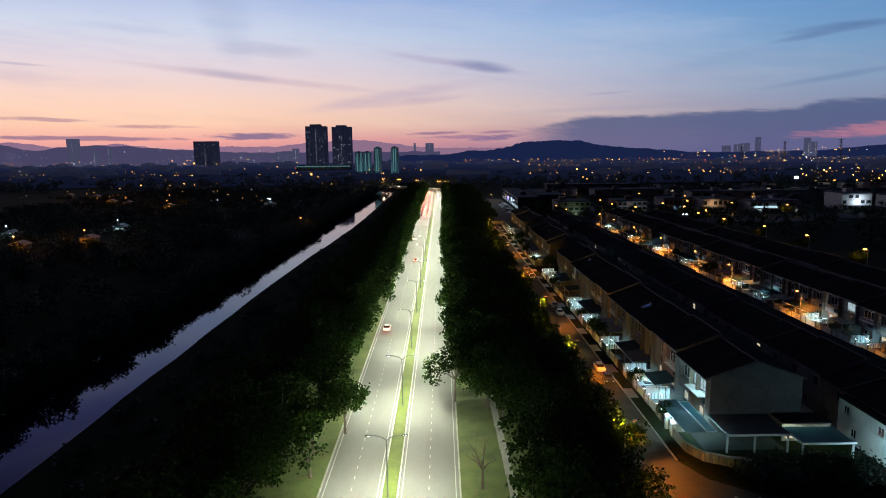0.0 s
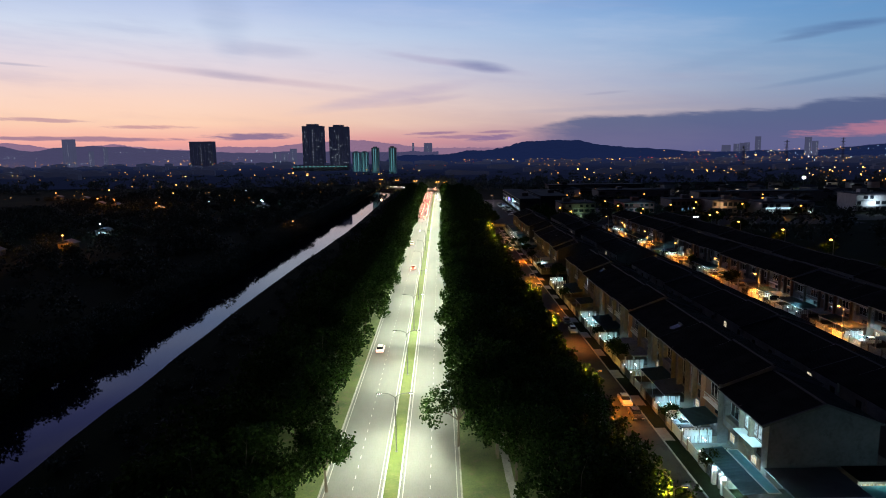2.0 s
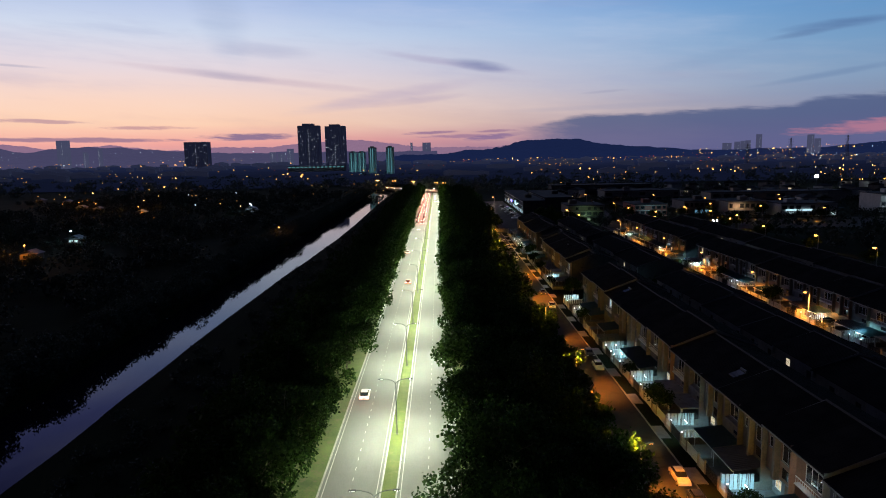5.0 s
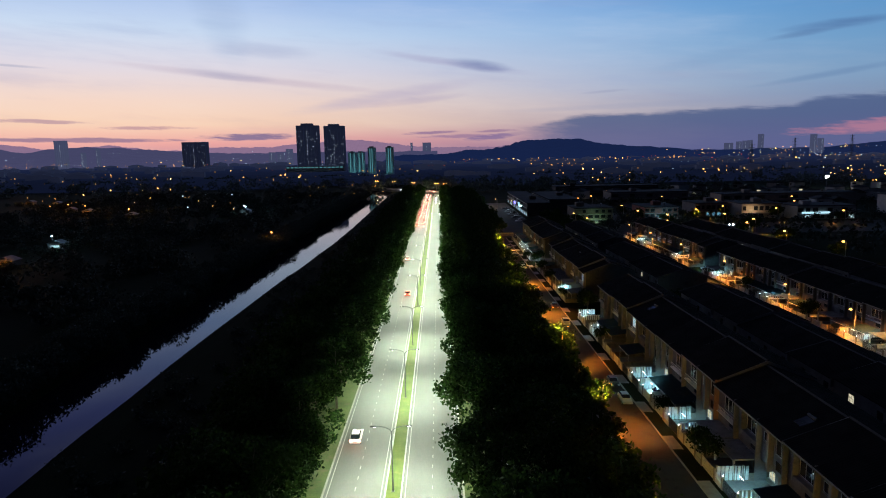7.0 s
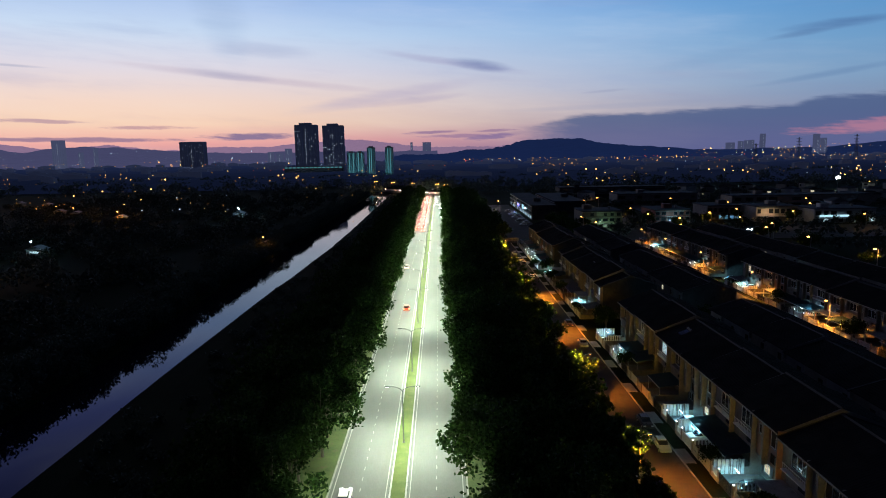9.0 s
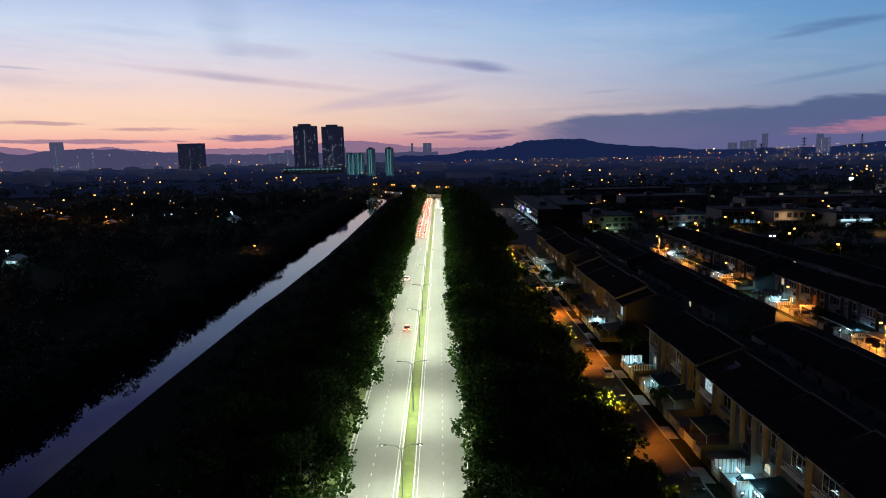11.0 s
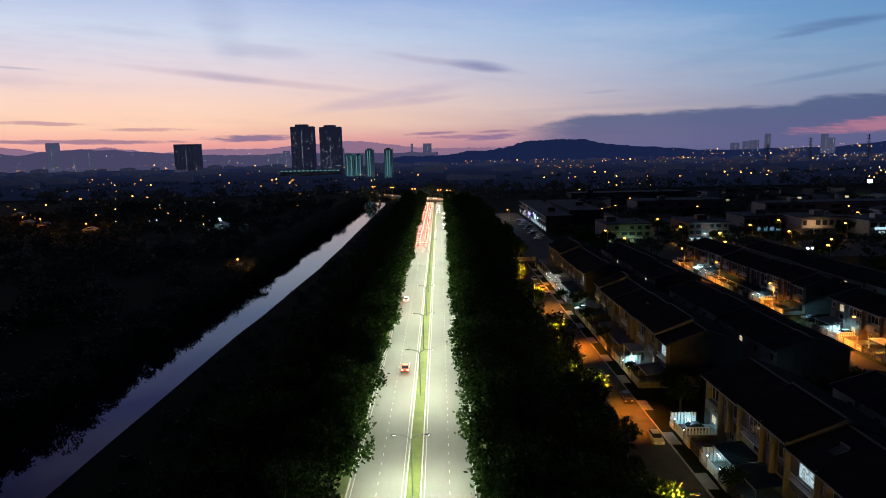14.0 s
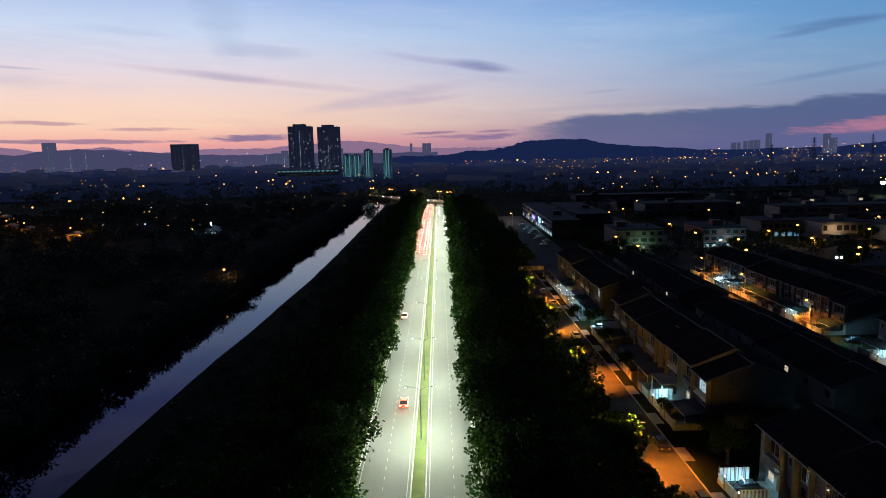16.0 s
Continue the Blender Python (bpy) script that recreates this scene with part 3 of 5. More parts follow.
def single_lamp(group, big=False, shielded=False):
    t = thing("street_lamp", "grey street lamp post with a glowing orange sodium head", "street lamp", group)
    part("pole", rod(bmesh.new(), (0, 0, 0), (0, 0, 7.7), 0.14, 0.1, 8), M["concrete"], t)
    bm = bmesh.new()
    rod(bm, (0, 0, 7.6), (0.5, 0, 7.95), 0.04, 0.04, 6)
    rod(bm, (0.5, 0, 7.95), (1.0, 0, 8.0), 0.04, 0.04, 6)
    part("arm", bm, M["steel"], t)
    head = part("luminaire", bar(0.85, -0.16, 7.98, 1.55, 0.16, 8.14, bevel=0.04), M["steel"], t)
    if shielded:
        part("lens", bar(0.95, -0.12, 7.955, 1.45, 0.12, 7.976), M["sodium"], head, "glowing orange lens")
        return t
    # lens swollen by k: the lamp's glare is built into its size
    k = 0.34 if big else 0.14
    part("lens", bar(1.04 - k, -0.16 - k, 7.76 - k, 1.36 + k, 0.16 + k, 7.976, bevel=0.08 + k * 0.4), M["sodium"], head, "glowing orange lens")
    return t


post = double_lamp()
post.location = (0, POLES[0], 0)
for y in POLES[1:]:
    copy_thing(post, pose(0, y, 0))
for spots, big, turn in ((NEAR_SODIUM, False, 0), (MID_SODIUM, False, 180), (FAR_SODIUM, True, 180)):
    post = single_lamp("sodium street lamps", big, spots is NEAR_SODIUM)
    post.matrix_basis = pose(*spots[0], 0, 0, 0, turn)
    for x, y in spots[1:]:
        copy_thing(post, pose(x, y, 0, 0, 0, turn))
# post of the assumed corner lamp, kept out of view
copy_thing(post, pose(57.0, 63.0, 0, 0, 0, 90))
# amber lamps in pairs beside the far cross road
for x, y in ((-68, 838), (-22, 782), (4, 752), (13, 742), (-46, 812)):
    for turn in (20, 200):
        copy_thing(post, pose(x, y, 1.3, 0, 0, turn)).scale = (1.2, 1.1, 1.3)


# ---- trees ----
def unit(v):
    return v / (np.linalg.norm(v, axis=1, keepdims=True) + 1e-6)


def leaves(rng, lobes, clumps, per, size):
    """Leaf faces in small tufts on the skins of several lobes: corner points, four to a leaf."""
    centre = np.array([c for c, _ in lobes], float)
    radius = np.array([r for _, r in lobes], float)
    pick = rng.choice(len(lobes), clumps, p=radius ** 2 / (radius ** 2).sum())
    v = unit(rng.normal(size=(clumps, 3)) * (1, 1, 0.8) + (0, 0, 0.15))
    home = centre[pick] + v * (radius[pick] * rng.uniform(0.72, 1.08, clumps))[:, None] * (1, 1, 0.8)
    n = clumps * per
    p = np.repeat(home, per, axis=0) + rng.normal(size=(n, 3)) * max(size * 0.8, 0.4)
    a = unit(rng.normal(size=(n, 3)))
    b = unit(np.cross(a, rng.normal(size=(n, 3))))
    s = (size * rng.uniform(0.6, 1.15, n))[:, None]
    return np.stack([p - a * s, p + b * s * 0.65, p + a * s, p - b * s * 0.65], axis=1).reshape(-1, 3)


def leaf_mesh(name, pts, material):
    return raw_mesh(name, pts.tolist(), np.arange(len(pts)).reshape(-1, 4).tolist(), material)


def tree(seed, height, spread, clumps, per, size, label, bare=False):
    rng = np.random.default_rng(seed)
    t = thing("tree", label, "tree", "roadside trees")
    fork = height * 0.38
    bm = bmesh.new()
    lean = rng.uniform(-0.4, 0.4, 2)
    rod(bm, (0, 0, -0.1), (lean[0] * 0.5, lean[1] * 0.5, fork * 0.55), 0.26, 0.2, 8)
    rod(bm, (lean[0] * 0.5, lean[1] * 0.5, fork * 0.55), (lean[0], lean[1], fork), 0.2, 0.16, 8)
    lobes = []
    n = 7
    for i in range(n):
        a = i * 2 * math.pi / n + rng.uniform(-0.4, 0.4)
        out = spread * rng.uniform(0.45, 0.72) if i else 0.4
        z = height * rng.uniform(0.52, 0.8) if i else height * 0.86
        tip = (lean[0] + out * math.cos(a), lean[1] + out * math.sin(a), z)
        mid = (lean[0] + out * 0.45 * math.cos(a), lean[1] + out * 0.45 * math.sin(a), fork + (z - fork) * 0.62)
        rod(bm, (lean[0], lean[1], fork - 0.2), mid, 0.12, 0.08, 6)
        rod(bm, mid, tip, 0.08, 0.03, 5)
        for _ in range(5 if bare else 2):
            e = (tip[0] + rng.uniform(-1.6, 1.6), tip[1] + rng.uniform(-1.6, 1.6), tip[2] + rng.uniform(-0.3, 1.6))
            rod(bm, mid if rng.random() < 0.5 else tip, e, 0.035, 0.012, 4)
        lobes.append((tip, spread * rng.uniform(0.3, 0.46)))
    part("trunk", bm, M["bark"], t)
    if clumps:
        ob = new("crown", leaf_mesh("crown", leaves(rng, lobes, clumps, per, size), M["leaf"]))
        ob.parent = t
    return t


def plant(kind, spots):
    for i, (x, y, turn, s) in enumerate(spots):
        if i == 0:
            kind.matrix_basis = pose(x, y, 0, 0, 0, turn) @ Matrix.Diagonal((s, s, s, 1))
        else:
            ob = copy_thing(kind, pose(x, y, 0, 0, 0, turn))
            ob.scale = (s, s, s)


rng = np.random.default_rng(11)
fine = [[] for _ in range(5)]
coarse = [[] for _ in range(3)]


def want(x, y, s=1.0):
    bucket = fine[rng.integers(5)] if ((-22 < x < 24 and y < 300) or (abs(x) < 16 and y < 420) or (x < 31 and y < 130)) else coarse[rng.integers(3)]
    bucket.append((x + rng.uniform(-0.7, 0.7), y + rng.uniform(-1, 1), rng.uniform(0, 360), s * rng.uniform(0.88, 1.12)))


want(-8.6, 98, 0.95)
want(-13, 92, 0.8)
want(9.6, 111, 0.95)
want(17.5, 100, 0.9)
want(15.0, 106, 0.9)
y = 106.0
while y < 735:
    want(-14.3 if y < 168 else -12.6, y)
    want(13.2 if y > 120 else 14.5, y + 3)
    y += 6.6 if y < 420 else 8.5
belt = []
y = 30.0
while y < 735:
    if y < 250:
        want(20.5 if y > 100 else 21.5, y + 2)
        want(27.5, y + 5, 0.85)
        want(-20.5, y + 4)
    else:
        belt += [(20.5, y + 2), (27.5, y + 5), (-20.5, y + 4)]
    belt.append((-25, y))
    y += 8.2
for y in range(36, 96, 9):
    want(-16.6, y, 0.9)
belt += [(33 + (y % 5), y) for y in range(420, 700, 11)]
for y in range(400, 470, 9):
    want(72 + (y % 7), y, 0.75)
    want(38, y + 3, 0.8)
for i, spots in enumerate(fine):
    plant(tree(20 + i, 10.6 + 0.6 * i, 5.6 + 0.25 * i, 230, 15, 0.31, "tall leafy roadside tree with dark green crown"), spots)
for i, spots in enumerate(coarse):
    plant(tree(40 + i, 10.4 + 0.7 * i, 5.8, 170, 8, 0.5, "dark leafy tree in the belt beside the road"), spots)
plant(tree(60, 8.2, 3.6, 0, 0, 0, "thin bare tree with leafless branches on the verge"), [(12.4, 80.6, 20, 1.0)])
plant(tree(61, 6.0, 3.0, 34, 5, 0.35, "small thin pale-trunked tree on the verge"), [(-11.4, 84, 20, 1.0), (-12.5, 140, 70, 0.9), (-13, 152, 170, 1.1)])


# huts and yards in the woods on the other bank, with their lamps
HUTS = ((-222, 541, SODIUM, 5200, "shed under a yellow yard lamp"), (-185, 384, TUBE, 1300, "white shed with a cold lamp"), (-176, 332, SODIUM, 1500, "open shed under an orange lamp"), (-232, 356, TUBE, 900, "low pale hut with a cold lamp"),
        (-197, 309, SODIUM, 1700, "shed under an orange lamp"), (-137, 543, TUBE, 1500, "small white hut, lit"), (-142, 556, TUBE, 500, "small white hut, lit by a cold lamp"), (-77, 384, SODIUM, 700, "riverside hut under a warm lamp"),
        (-275, 580, SODIUM, 900, "hut under a warm lamp"), (-355, 676, SODIUM, 1500, "shed under a warm lamp"), (-396, 700, SODIUM, 1200, "shed under a warm lamp"), (-300, 600, SODIUM, 700, "pale hut near a lamp"))


# the woods beyond the river and the scrub on its near bank
def woods(name, label, seed, spots, per, size, low, high, wide, leaf="far_leaf"):
    rng = np.random.default_rng(seed)
    pts = []
    for x, y in spots:
        h, w = rng.uniform(low, high), wide * rng.uniform(0.7, 1.3)
        lobes = [((x + rng.uniform(-w, w) * 0.5, y + rng.uniform(-w, w) * 0.5, h * rng.uniform(0.35, 0.75)), w * rng.uniform(0.5, 0.8)) for _ in range(3)]
        pts.append(leaves(rng, lobes, per, 4, size))
    tagged(new(name, leaf_mesh(name, np.concatenate(pts), M[leaf])), label, "woods", kind="stuff")


spots = []
y = 40.0
while y < 760:
    s = river_shift(y)
    swell = 0.6 + 3.0 * noise.noise((0.0, y * 0.045, 2.0)) + 2.2 * noise.noise((5.0, y * 0.12, 6.0))
    spots.append((-75.2 + s + swell + rng.uniform(-0.6, 0.6), y))
    spots.append((-78.4 + s + rng.uniform(-1.2, 1.2), y + 1.2))
    spots.append((-82.5 + s + rng.uniform(-1.5, 1.5), y + 2))
    y += 3.0
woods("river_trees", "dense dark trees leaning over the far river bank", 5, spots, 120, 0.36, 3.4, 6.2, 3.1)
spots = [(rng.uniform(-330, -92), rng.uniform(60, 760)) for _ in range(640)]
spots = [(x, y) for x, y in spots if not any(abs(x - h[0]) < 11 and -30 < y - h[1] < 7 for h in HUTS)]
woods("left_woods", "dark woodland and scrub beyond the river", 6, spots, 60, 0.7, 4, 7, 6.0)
spots = [(rng.uniform(-700, 650), rng.uniform(770, 1130)) for _ in range(560)]
woods("yard_bushes", "dark bushes and low trees round the huts", 17, [(h[0] + rng.uniform(-13, 13), h[1] - rng.uniform(7, 26)) for h in HUTS for _ in range(9)], 40, 0.4, 1.5, 4.2, 2.4)
woods("far_woods", "far dark treetops between scattered lights", 7, spots, 26, 1.3, 7, 12, 9.0, "haze_leaf")
spots = [(-44 + river_shift(y, True) * 0.8 + rng.uniform(-6, 12), y) for y in np.linspace(40, 740, 420)]
woods("bank_scrub", "low dark scrub on the grassy river bank", 8, spots, 22, 0.35, 0.6, 2.0, 1.6)
spots = [(rng.uniform(150, 420), rng.uniform(100, 420)) for _ in range(260)]
woods("right_woods", "dark trees behind the terraces", 9, [p for p in spots if p[0] > 175], 12, 1.2, 5, 9, 5.0)
woods("garden_bushes", "dark overgrown bushes along the corner garden", 13, [(rng.uniform(49, 68.5), rng.uniform(79, 86)) for _ in range(46)], 40, 0.28, 1.0, 2.6, 1.5)
woods("tree_belt", "dense dark trees behind the first row", 12, belt, 150, 0.5, 9, 12, 5.5, "leaf")
spots = [(rng.uniform(100, 230), rng.uniform(414, 440)) for _ in range(40)] + [(rng.uniform(120, 300), rng.uniform(470, 760)) for _ in range(60)] + [(rng.uniform(86, 420), rng.uniform(476, 780)) for _ in range(150)] + [(rng.uniform(113, 128), rng.uniform(448, 466)) for _ in range(7)] + [(rng.uniform(153, 172), rng.uniform(452, 480)) for _ in range(8)] + [(rng.uniform(223, 300), rng.uniform(420, 452)) for _ in range(22)]
woods("street_trees", "dark street trees among the shops", 10, spots, 30, 0.6, 4, 7.5, 3.4)


plant(tree(62, 5.2, 2.6, 120, 12, 0.26, "small garden tree with a dense dark crown"), [
    (47.5, 237, 10, 1.1), (55.5, 240, 80, 1.2), (63, 238, 200, 1.0), (48.5, 245, 140, 0.9), (60, 245.5, 20, 1.0), (46, 316, 60, 1.0), (54, 317, 10, 1.1), (62, 315, 90, 1.2),
    (44.4, 102, 10, 0.6), (44.6, 118.5, 100, 0.62), (44.4, 150, 200, 0.95), (44.6, 167, 30, 0.6),
    (44.5, 209, 40, 0.7), (44.4, 256, 240, 0.6), (44.6, 281, 30, 0.75), (45, 300, 80, 0.8), (42.6, 326, 10, 0.7), (74, 240, 15, 1.0), (82, 241, 60, 1.1), (103, 226, 60, 0.95), (104, 262, 160, 0.8),
    *[(x - 0.5 - (y % 3) * 0.4, y + 3.3, y * 3 % 360, 1.4) for x, y in NEAR_SODIUM[1:]],
    *[(x - 1.6 + (y % 3), y + 3.4, x * 7 % 360, 1.25 + (y % 5) * 0.08) for x, y in FAR_SODIUM if y < 530]])


# ---- terrace houses ----
W = 6.7     # a unit's width along the row
DEEP = 14.5  # a unit's depth


def ribbed(xa, za, xb, zb, y0, y1, n, thick, rib):
    """A sloping sheet from (xa, za) to (xb, zb) with n ribs running down it."""
    line = []
    step = (y1 - y0) / n
    for i in range(n):
        a = y0 + i * step
        line += [(a, 0.0), (a + step * 0.35, 0.0), (a + step * 0.5, rib), (a + step * 0.7, rib), (a + step * 0.85, 0.0)]
    line.append((y1, 0.0))
    bm = bmesh.new()
    low = [[bm.verts.new((x, y, z)) for y, _ in line] for x, z in ((xa, za), (xb, zb))]
    top = [[bm.verts.new((x, y, z + thick + k)) for y, k in line] for x, z in ((xa, za), (xb, zb))]
    for i in range(len(line) - 1):
        bm.faces.new((top[0][i], top[1][i], top[1][i + 1], top[0][i + 1]))
        bm.faces.new((low[0][i], low[0][i + 1], low[1][i + 1], low[1][i]))
        for e in (0, 1):
            bm.faces.new((low[e][i], top[e][i], top[e][i + 1], low[e][i + 1]))
    for i in (0, -1):
        bm.faces.new((low[0][i], low[1][i], top[1][i], top[0][i]))
    bmesh.ops.recalc_face_normals(bm, faces=bm.faces[:])
    return bm


def plate(bm, x0, x1, ys, zs, holes):
    """One connected plate across x from a grid of cells, without the cells named in holes."""
    solid = {(i, j) for i in range(len(ys) - 1) for j in range(len(zs) - 1)} - set(holes)
    vs = {}

    def v(s, i, j):
        if (s, i, j) not in vs:
            vs[s, i, j] = bm.verts.new(((x0, x1)[s], ys[i], zs[j]))
        return vs[s, i, j]

    for i, j in solid:
        bm.faces.new((v(0, i, j), v(0, i, j + 1), v(0, i + 1, j + 1), v(0, i + 1, j)))
        bm.faces.new((v(1, i, j), v(1, i + 1, j), v(1, i + 1, j + 1), v(1, i, j + 1)))
        for di, dj, a, b in ((-1, 0, (i, j), (i, j + 1)), (1, 0, (i + 1, j), (i + 1, j + 1)), (0, -1, (i, j), (i + 1, j)), (0, 1, (i, j + 1), (i + 1, j + 1))):
            if (i + di, j + dj) not in solid:
                bm.faces.new((v(0, *a), v(0, *b), v(1, *b), v(1, *a)))
    bmesh.ops.recalc_face_normals(bm, faces=bm.faces[:])
    return bm


def window(parent, x, y0, y1, z0, z1, panes, pane, sill=True):
    """A framed window in the front wall at x, facing -x."""
    step = (y1 - y0 - 0.12) / panes
    ys = [y0]
    for i in range(panes):
        ys += [y0 + 0.06 + i * step + (0.025 if i else 0), y0 + 0.06 + (i + 1) * step - (0.025 if i < panes - 1 else 0)]
    ys.append(y1)
    bm = plate(bmesh.new(), x + 0.02, x + 0.1, ys, [z0, z0 + 0.06, z1 - 0.06, z1], [(2 * i + 1, 1) for i in range(panes)])
    w = part("window", bm, M["white_metal"], parent)
    for i in range(panes):
        part("pane", bar(x + 0.05, y0 + 0.07 + i * step, z0 + 0.07, x + 0.062, y0 + 0.05 + (i + 1) * step, z1 - 0.07), pane, w)
    if sill:
        part("sill", bar(x - 0.12, y0 - 0.08, z0 - 0.08, x + 0.02, y1 + 0.08, z0 - 0.002), M["concrete"], w)
    return w


def wall_with_holes(bm, x0, x1, y0, y1, z0, z1, holes):
    """A wall across y with openings (ya, yb, za, zb), none overlapping in y."""
    ys = sorted({y0, y1, *[h[0] for h in holes], *[h[1] for h in holes]})
    zs = sorted({z0, z1, *[h[2] for h in holes], *[h[3] for h in holes]})
    gone = [(i, j) for i in range(len(ys) - 1) for j in range(len(zs) - 1)
            if any(a <= ys[i] and ys[i + 1] <= b and c <= zs[j] and zs[j + 1] <= e for a, b, c, e in holes)]
    plate(bm, x0, x1, ys, zs, gone)


def house(style, wall, upper, lit=None, porch_lit=False, canopy="slab", full=True):
    """A two-storey terrace unit. Its front faces -x, the party line is y = 0."""
    label = {"slab": "two-storey plastered terrace house with a flat concrete porch roof", "awning": "two-storey plastered terrace house with a ribbed metal porch awning",
             "open": "two-storey plastered terrace house with an open tiled porch", "glass": "two-storey terrace house with a smoked-sheet porch awning"}[canopy]
    if porch_lit:
        label = label.replace("plastered ", "") + ", light on"
    if not full:
        label = "two-storey terrace house with dark tiled roof, seen from its plain back"
    t = thing("terrace_house", label, "house", "terrace houses")
    up0, up1 = {"bay": (0.5, 3.0), "balcony": (0.45, 4.2), "wide": (1.0, 4.6)}[style]
    holes = [(up0, up1, 5.7, 7.8), (1.1, 2.9, 3.6, 4.9)] + ([(5.1, 6.1, 6.2, 7.5)] if style != "wide" else [])
    bm = bmesh.new()
    wall_with_holes(bm, 0, 0.16, 0.08, W - 0.08, 3.25, 8.85, holes)
    part("upper_wall", bm, upper, t)
    bm = bmesh.new()
    wall_with_holes(bm, 0.9, 1.06, 0.08, W - 0.08, 0, 3.1, [(0.7, 3.7, 0.05, 2.3), (4.4, 5.9, 0.9, 2.2)])
    box(bm, 0, 0.08, 3.1, DEEP, W - 0.08, 3.248)
    wall_with_holes(bm, DEEP - 0.16, DEEP, 0.08, W - 0.08, 0, 8.85, [(1.0, 2.4, 1.0, 2.2), (4.0, 5.4, 5.6, 7.2)])
    part("lower_wall", bm, wall, t)
    bm = bmesh.new()
    box(bm, -0.75, -0.08, 0, DEEP, 0.078, 8.9)
    part("party_wall", bm, upper if style == "bay" else wall, t)
    if style == "bay" and full:
        part("fin_wall", bar(-0.8, 3.4, 3.0, 0, 3.95, 8.6, bevel=0.02), M["dun_wall"], t, "tall fin between the windows")
    if style == "balcony" and full:
        part("balcony", bar(-0.8, 0.1, 4.9, -0.005, W * 0.62, 5.6, bevel=0.02), wall, t)
        part("box_frame", bar(-0.8, W * 0.64, 4.9, -0.005, W * 0.7, 8.6, bevel=0.02), M["grey_wall"], t)
        part("box_frame", bar(-0.8, 0.1, 8.3, -0.005, W * 0.63, 8.55, bevel=0.02), M["grey_wall"], t)
    if style == "wide" and full:
        bm = bmesh.new()
        for i in range(12):
            box(bm, -0.62, 0.5 + i * 0.45, 5.0, -0.58, 0.54 + i * 0.45, 5.85)
        box(bm, -0.64, 0.4, 5.85, -0.56, 5.6, 5.91)
        box(bm, -0.7, 0.3, 4.85, -0.005, 5.7, 4.99)
        tagged(part("railing", bm, M["white_metal"], t), kind="stuff")
    pane = lit or M["glass"]
    if full:
        window(t, 0, up0 + 0.002, up1 - 0.002, 5.702, 7.798, 3 if style != "bay" else 2, pane)
        part("low_window", bar(0.05, 1.104, 3.604, 0.09, 2.896, 4.896), M["glass"], t)
    else:
        part("window", bar(DEEP - 0.1, 4.004, 5.604, DEEP - 0.06, 5.396, 7.196), lit or M["glass"], t)
        part("window", bar(DEEP - 0.1, 1.004, 1.004, DEEP - 0.06, 2.396, 2.196), M["glass"], t)
    if style != "wide" and full:
        window(t, 0, 5.102, 6.098, 6.202, 7.498, 1, M["glass"])
    if full:
        window(t, 0.9, 4.402, 5.898, 0.902, 2.198, 2, M["lit_warm"] if porch_lit else M["glass"])
        door = part("door", bar(0.94, 0.702, 0.052, 1.0, 3.698, 2.298), M["wood"], t, "dark timber folding doors")
        part("handle", bar(0.9, 2.15, 1.0, 0.939, 2.19, 1.25), M["steel"], door)
    # the roof: two tiled slopes with a ridge along the row
    mid, eave, ridge = DEEP / 2, 8.9, 11.5
    for name, out, toward in (("roof", -0.85, mid), ("roof", DEEP + 0.6, mid)):
        z0 = eave - 0.3
        part(name, ribbed(out, z0, toward, ridge, 0.0, W, 16, 0.14, 0.06), M["roof_tile"], t, "dark ribbed roof tiles")
    part("ridge_cap", prism(bmesh.new(), [(mid - 0.22, ridge + 0.12), (mid + 0.22, ridge + 0.12), (mid, ridge + 0.32)], "y", 0.0, W), M["roof_ridge"], t)
    part("gutter", bar(-0.99, 0.0, 8.55, -0.86, W, 8.69, bevel=0.02), M["concrete"], t, "pale eaves gutter")
    if not full:
        return t
    # front yard: low party wall, fence, gate, porch
    bm = bmesh.new()
    box(bm, -5.9, -0.08, 0, -0.76, 0.07, 1.15)
    box(bm, -5.92, -0.12, 1.15, -0.76, 0.11, 1.21)
    part("yard_wall", bm, M["dun_wall"], t)
    part("yard_floor", bar(-5.9, 0.07, -0.05, 0.9, W - 0.09, 0.07), M["porch_tile"], t, "pale tiled yard floor")
    bm = bmesh.new()
    box(bm, -6.1, 4.7, 0, -5.9, W - 0.1, 0.7)
    for i in range(9):
        y = 4.8 + i * 0.21
        box(bm, -6.03, y, 0.7, -5.98, y + 0.09, 1.55)
    tagged(part("fence", bm, M["white_wall"], t), kind="stuff")
    bm = bmesh.new()
    box(bm, -6.04, 0.5, 0.1, -5.98, 4.4, 0.18)
    box(bm, -6.04, 0.5, 1.62, -5.98, 4.4, 1.7)
    for i in range(19):
        y = 0.55 + i * 0.205
        box(bm, -6.03, y, 0.18, -5.99, y + 0.1, 1.62)
    tagged(part("gate", bm, M["white_metal"] if style != "bay" else M["black_metal"], t, "slatted metal sliding gate"), kind="stuff")
    for y in (0.2, 4.5):
        part("gate_post", bar(-6.15, y - 0.16, 0, -5.83, y + 0.16, 1.95, bevel=0.02), M["cream_wall"], t)
    if canopy == "slab":
        part("porch_roof", bar(-3.7, 0.1, 2.9, -0.01, W * 0.95, 3.08, bevel=0.02), M["concrete"], t)
        for y in (0.35, W * 0.95 - 0.3):
            part("pillar", bar(-3.55, y - 0.13, 0.07, -3.29, y + 0.13, 2.898), M["white_wall"], t)
    elif canopy in ("awning", "glass"):
        skin = M["metal_roof"] if canopy == "awning" else M["awning"]
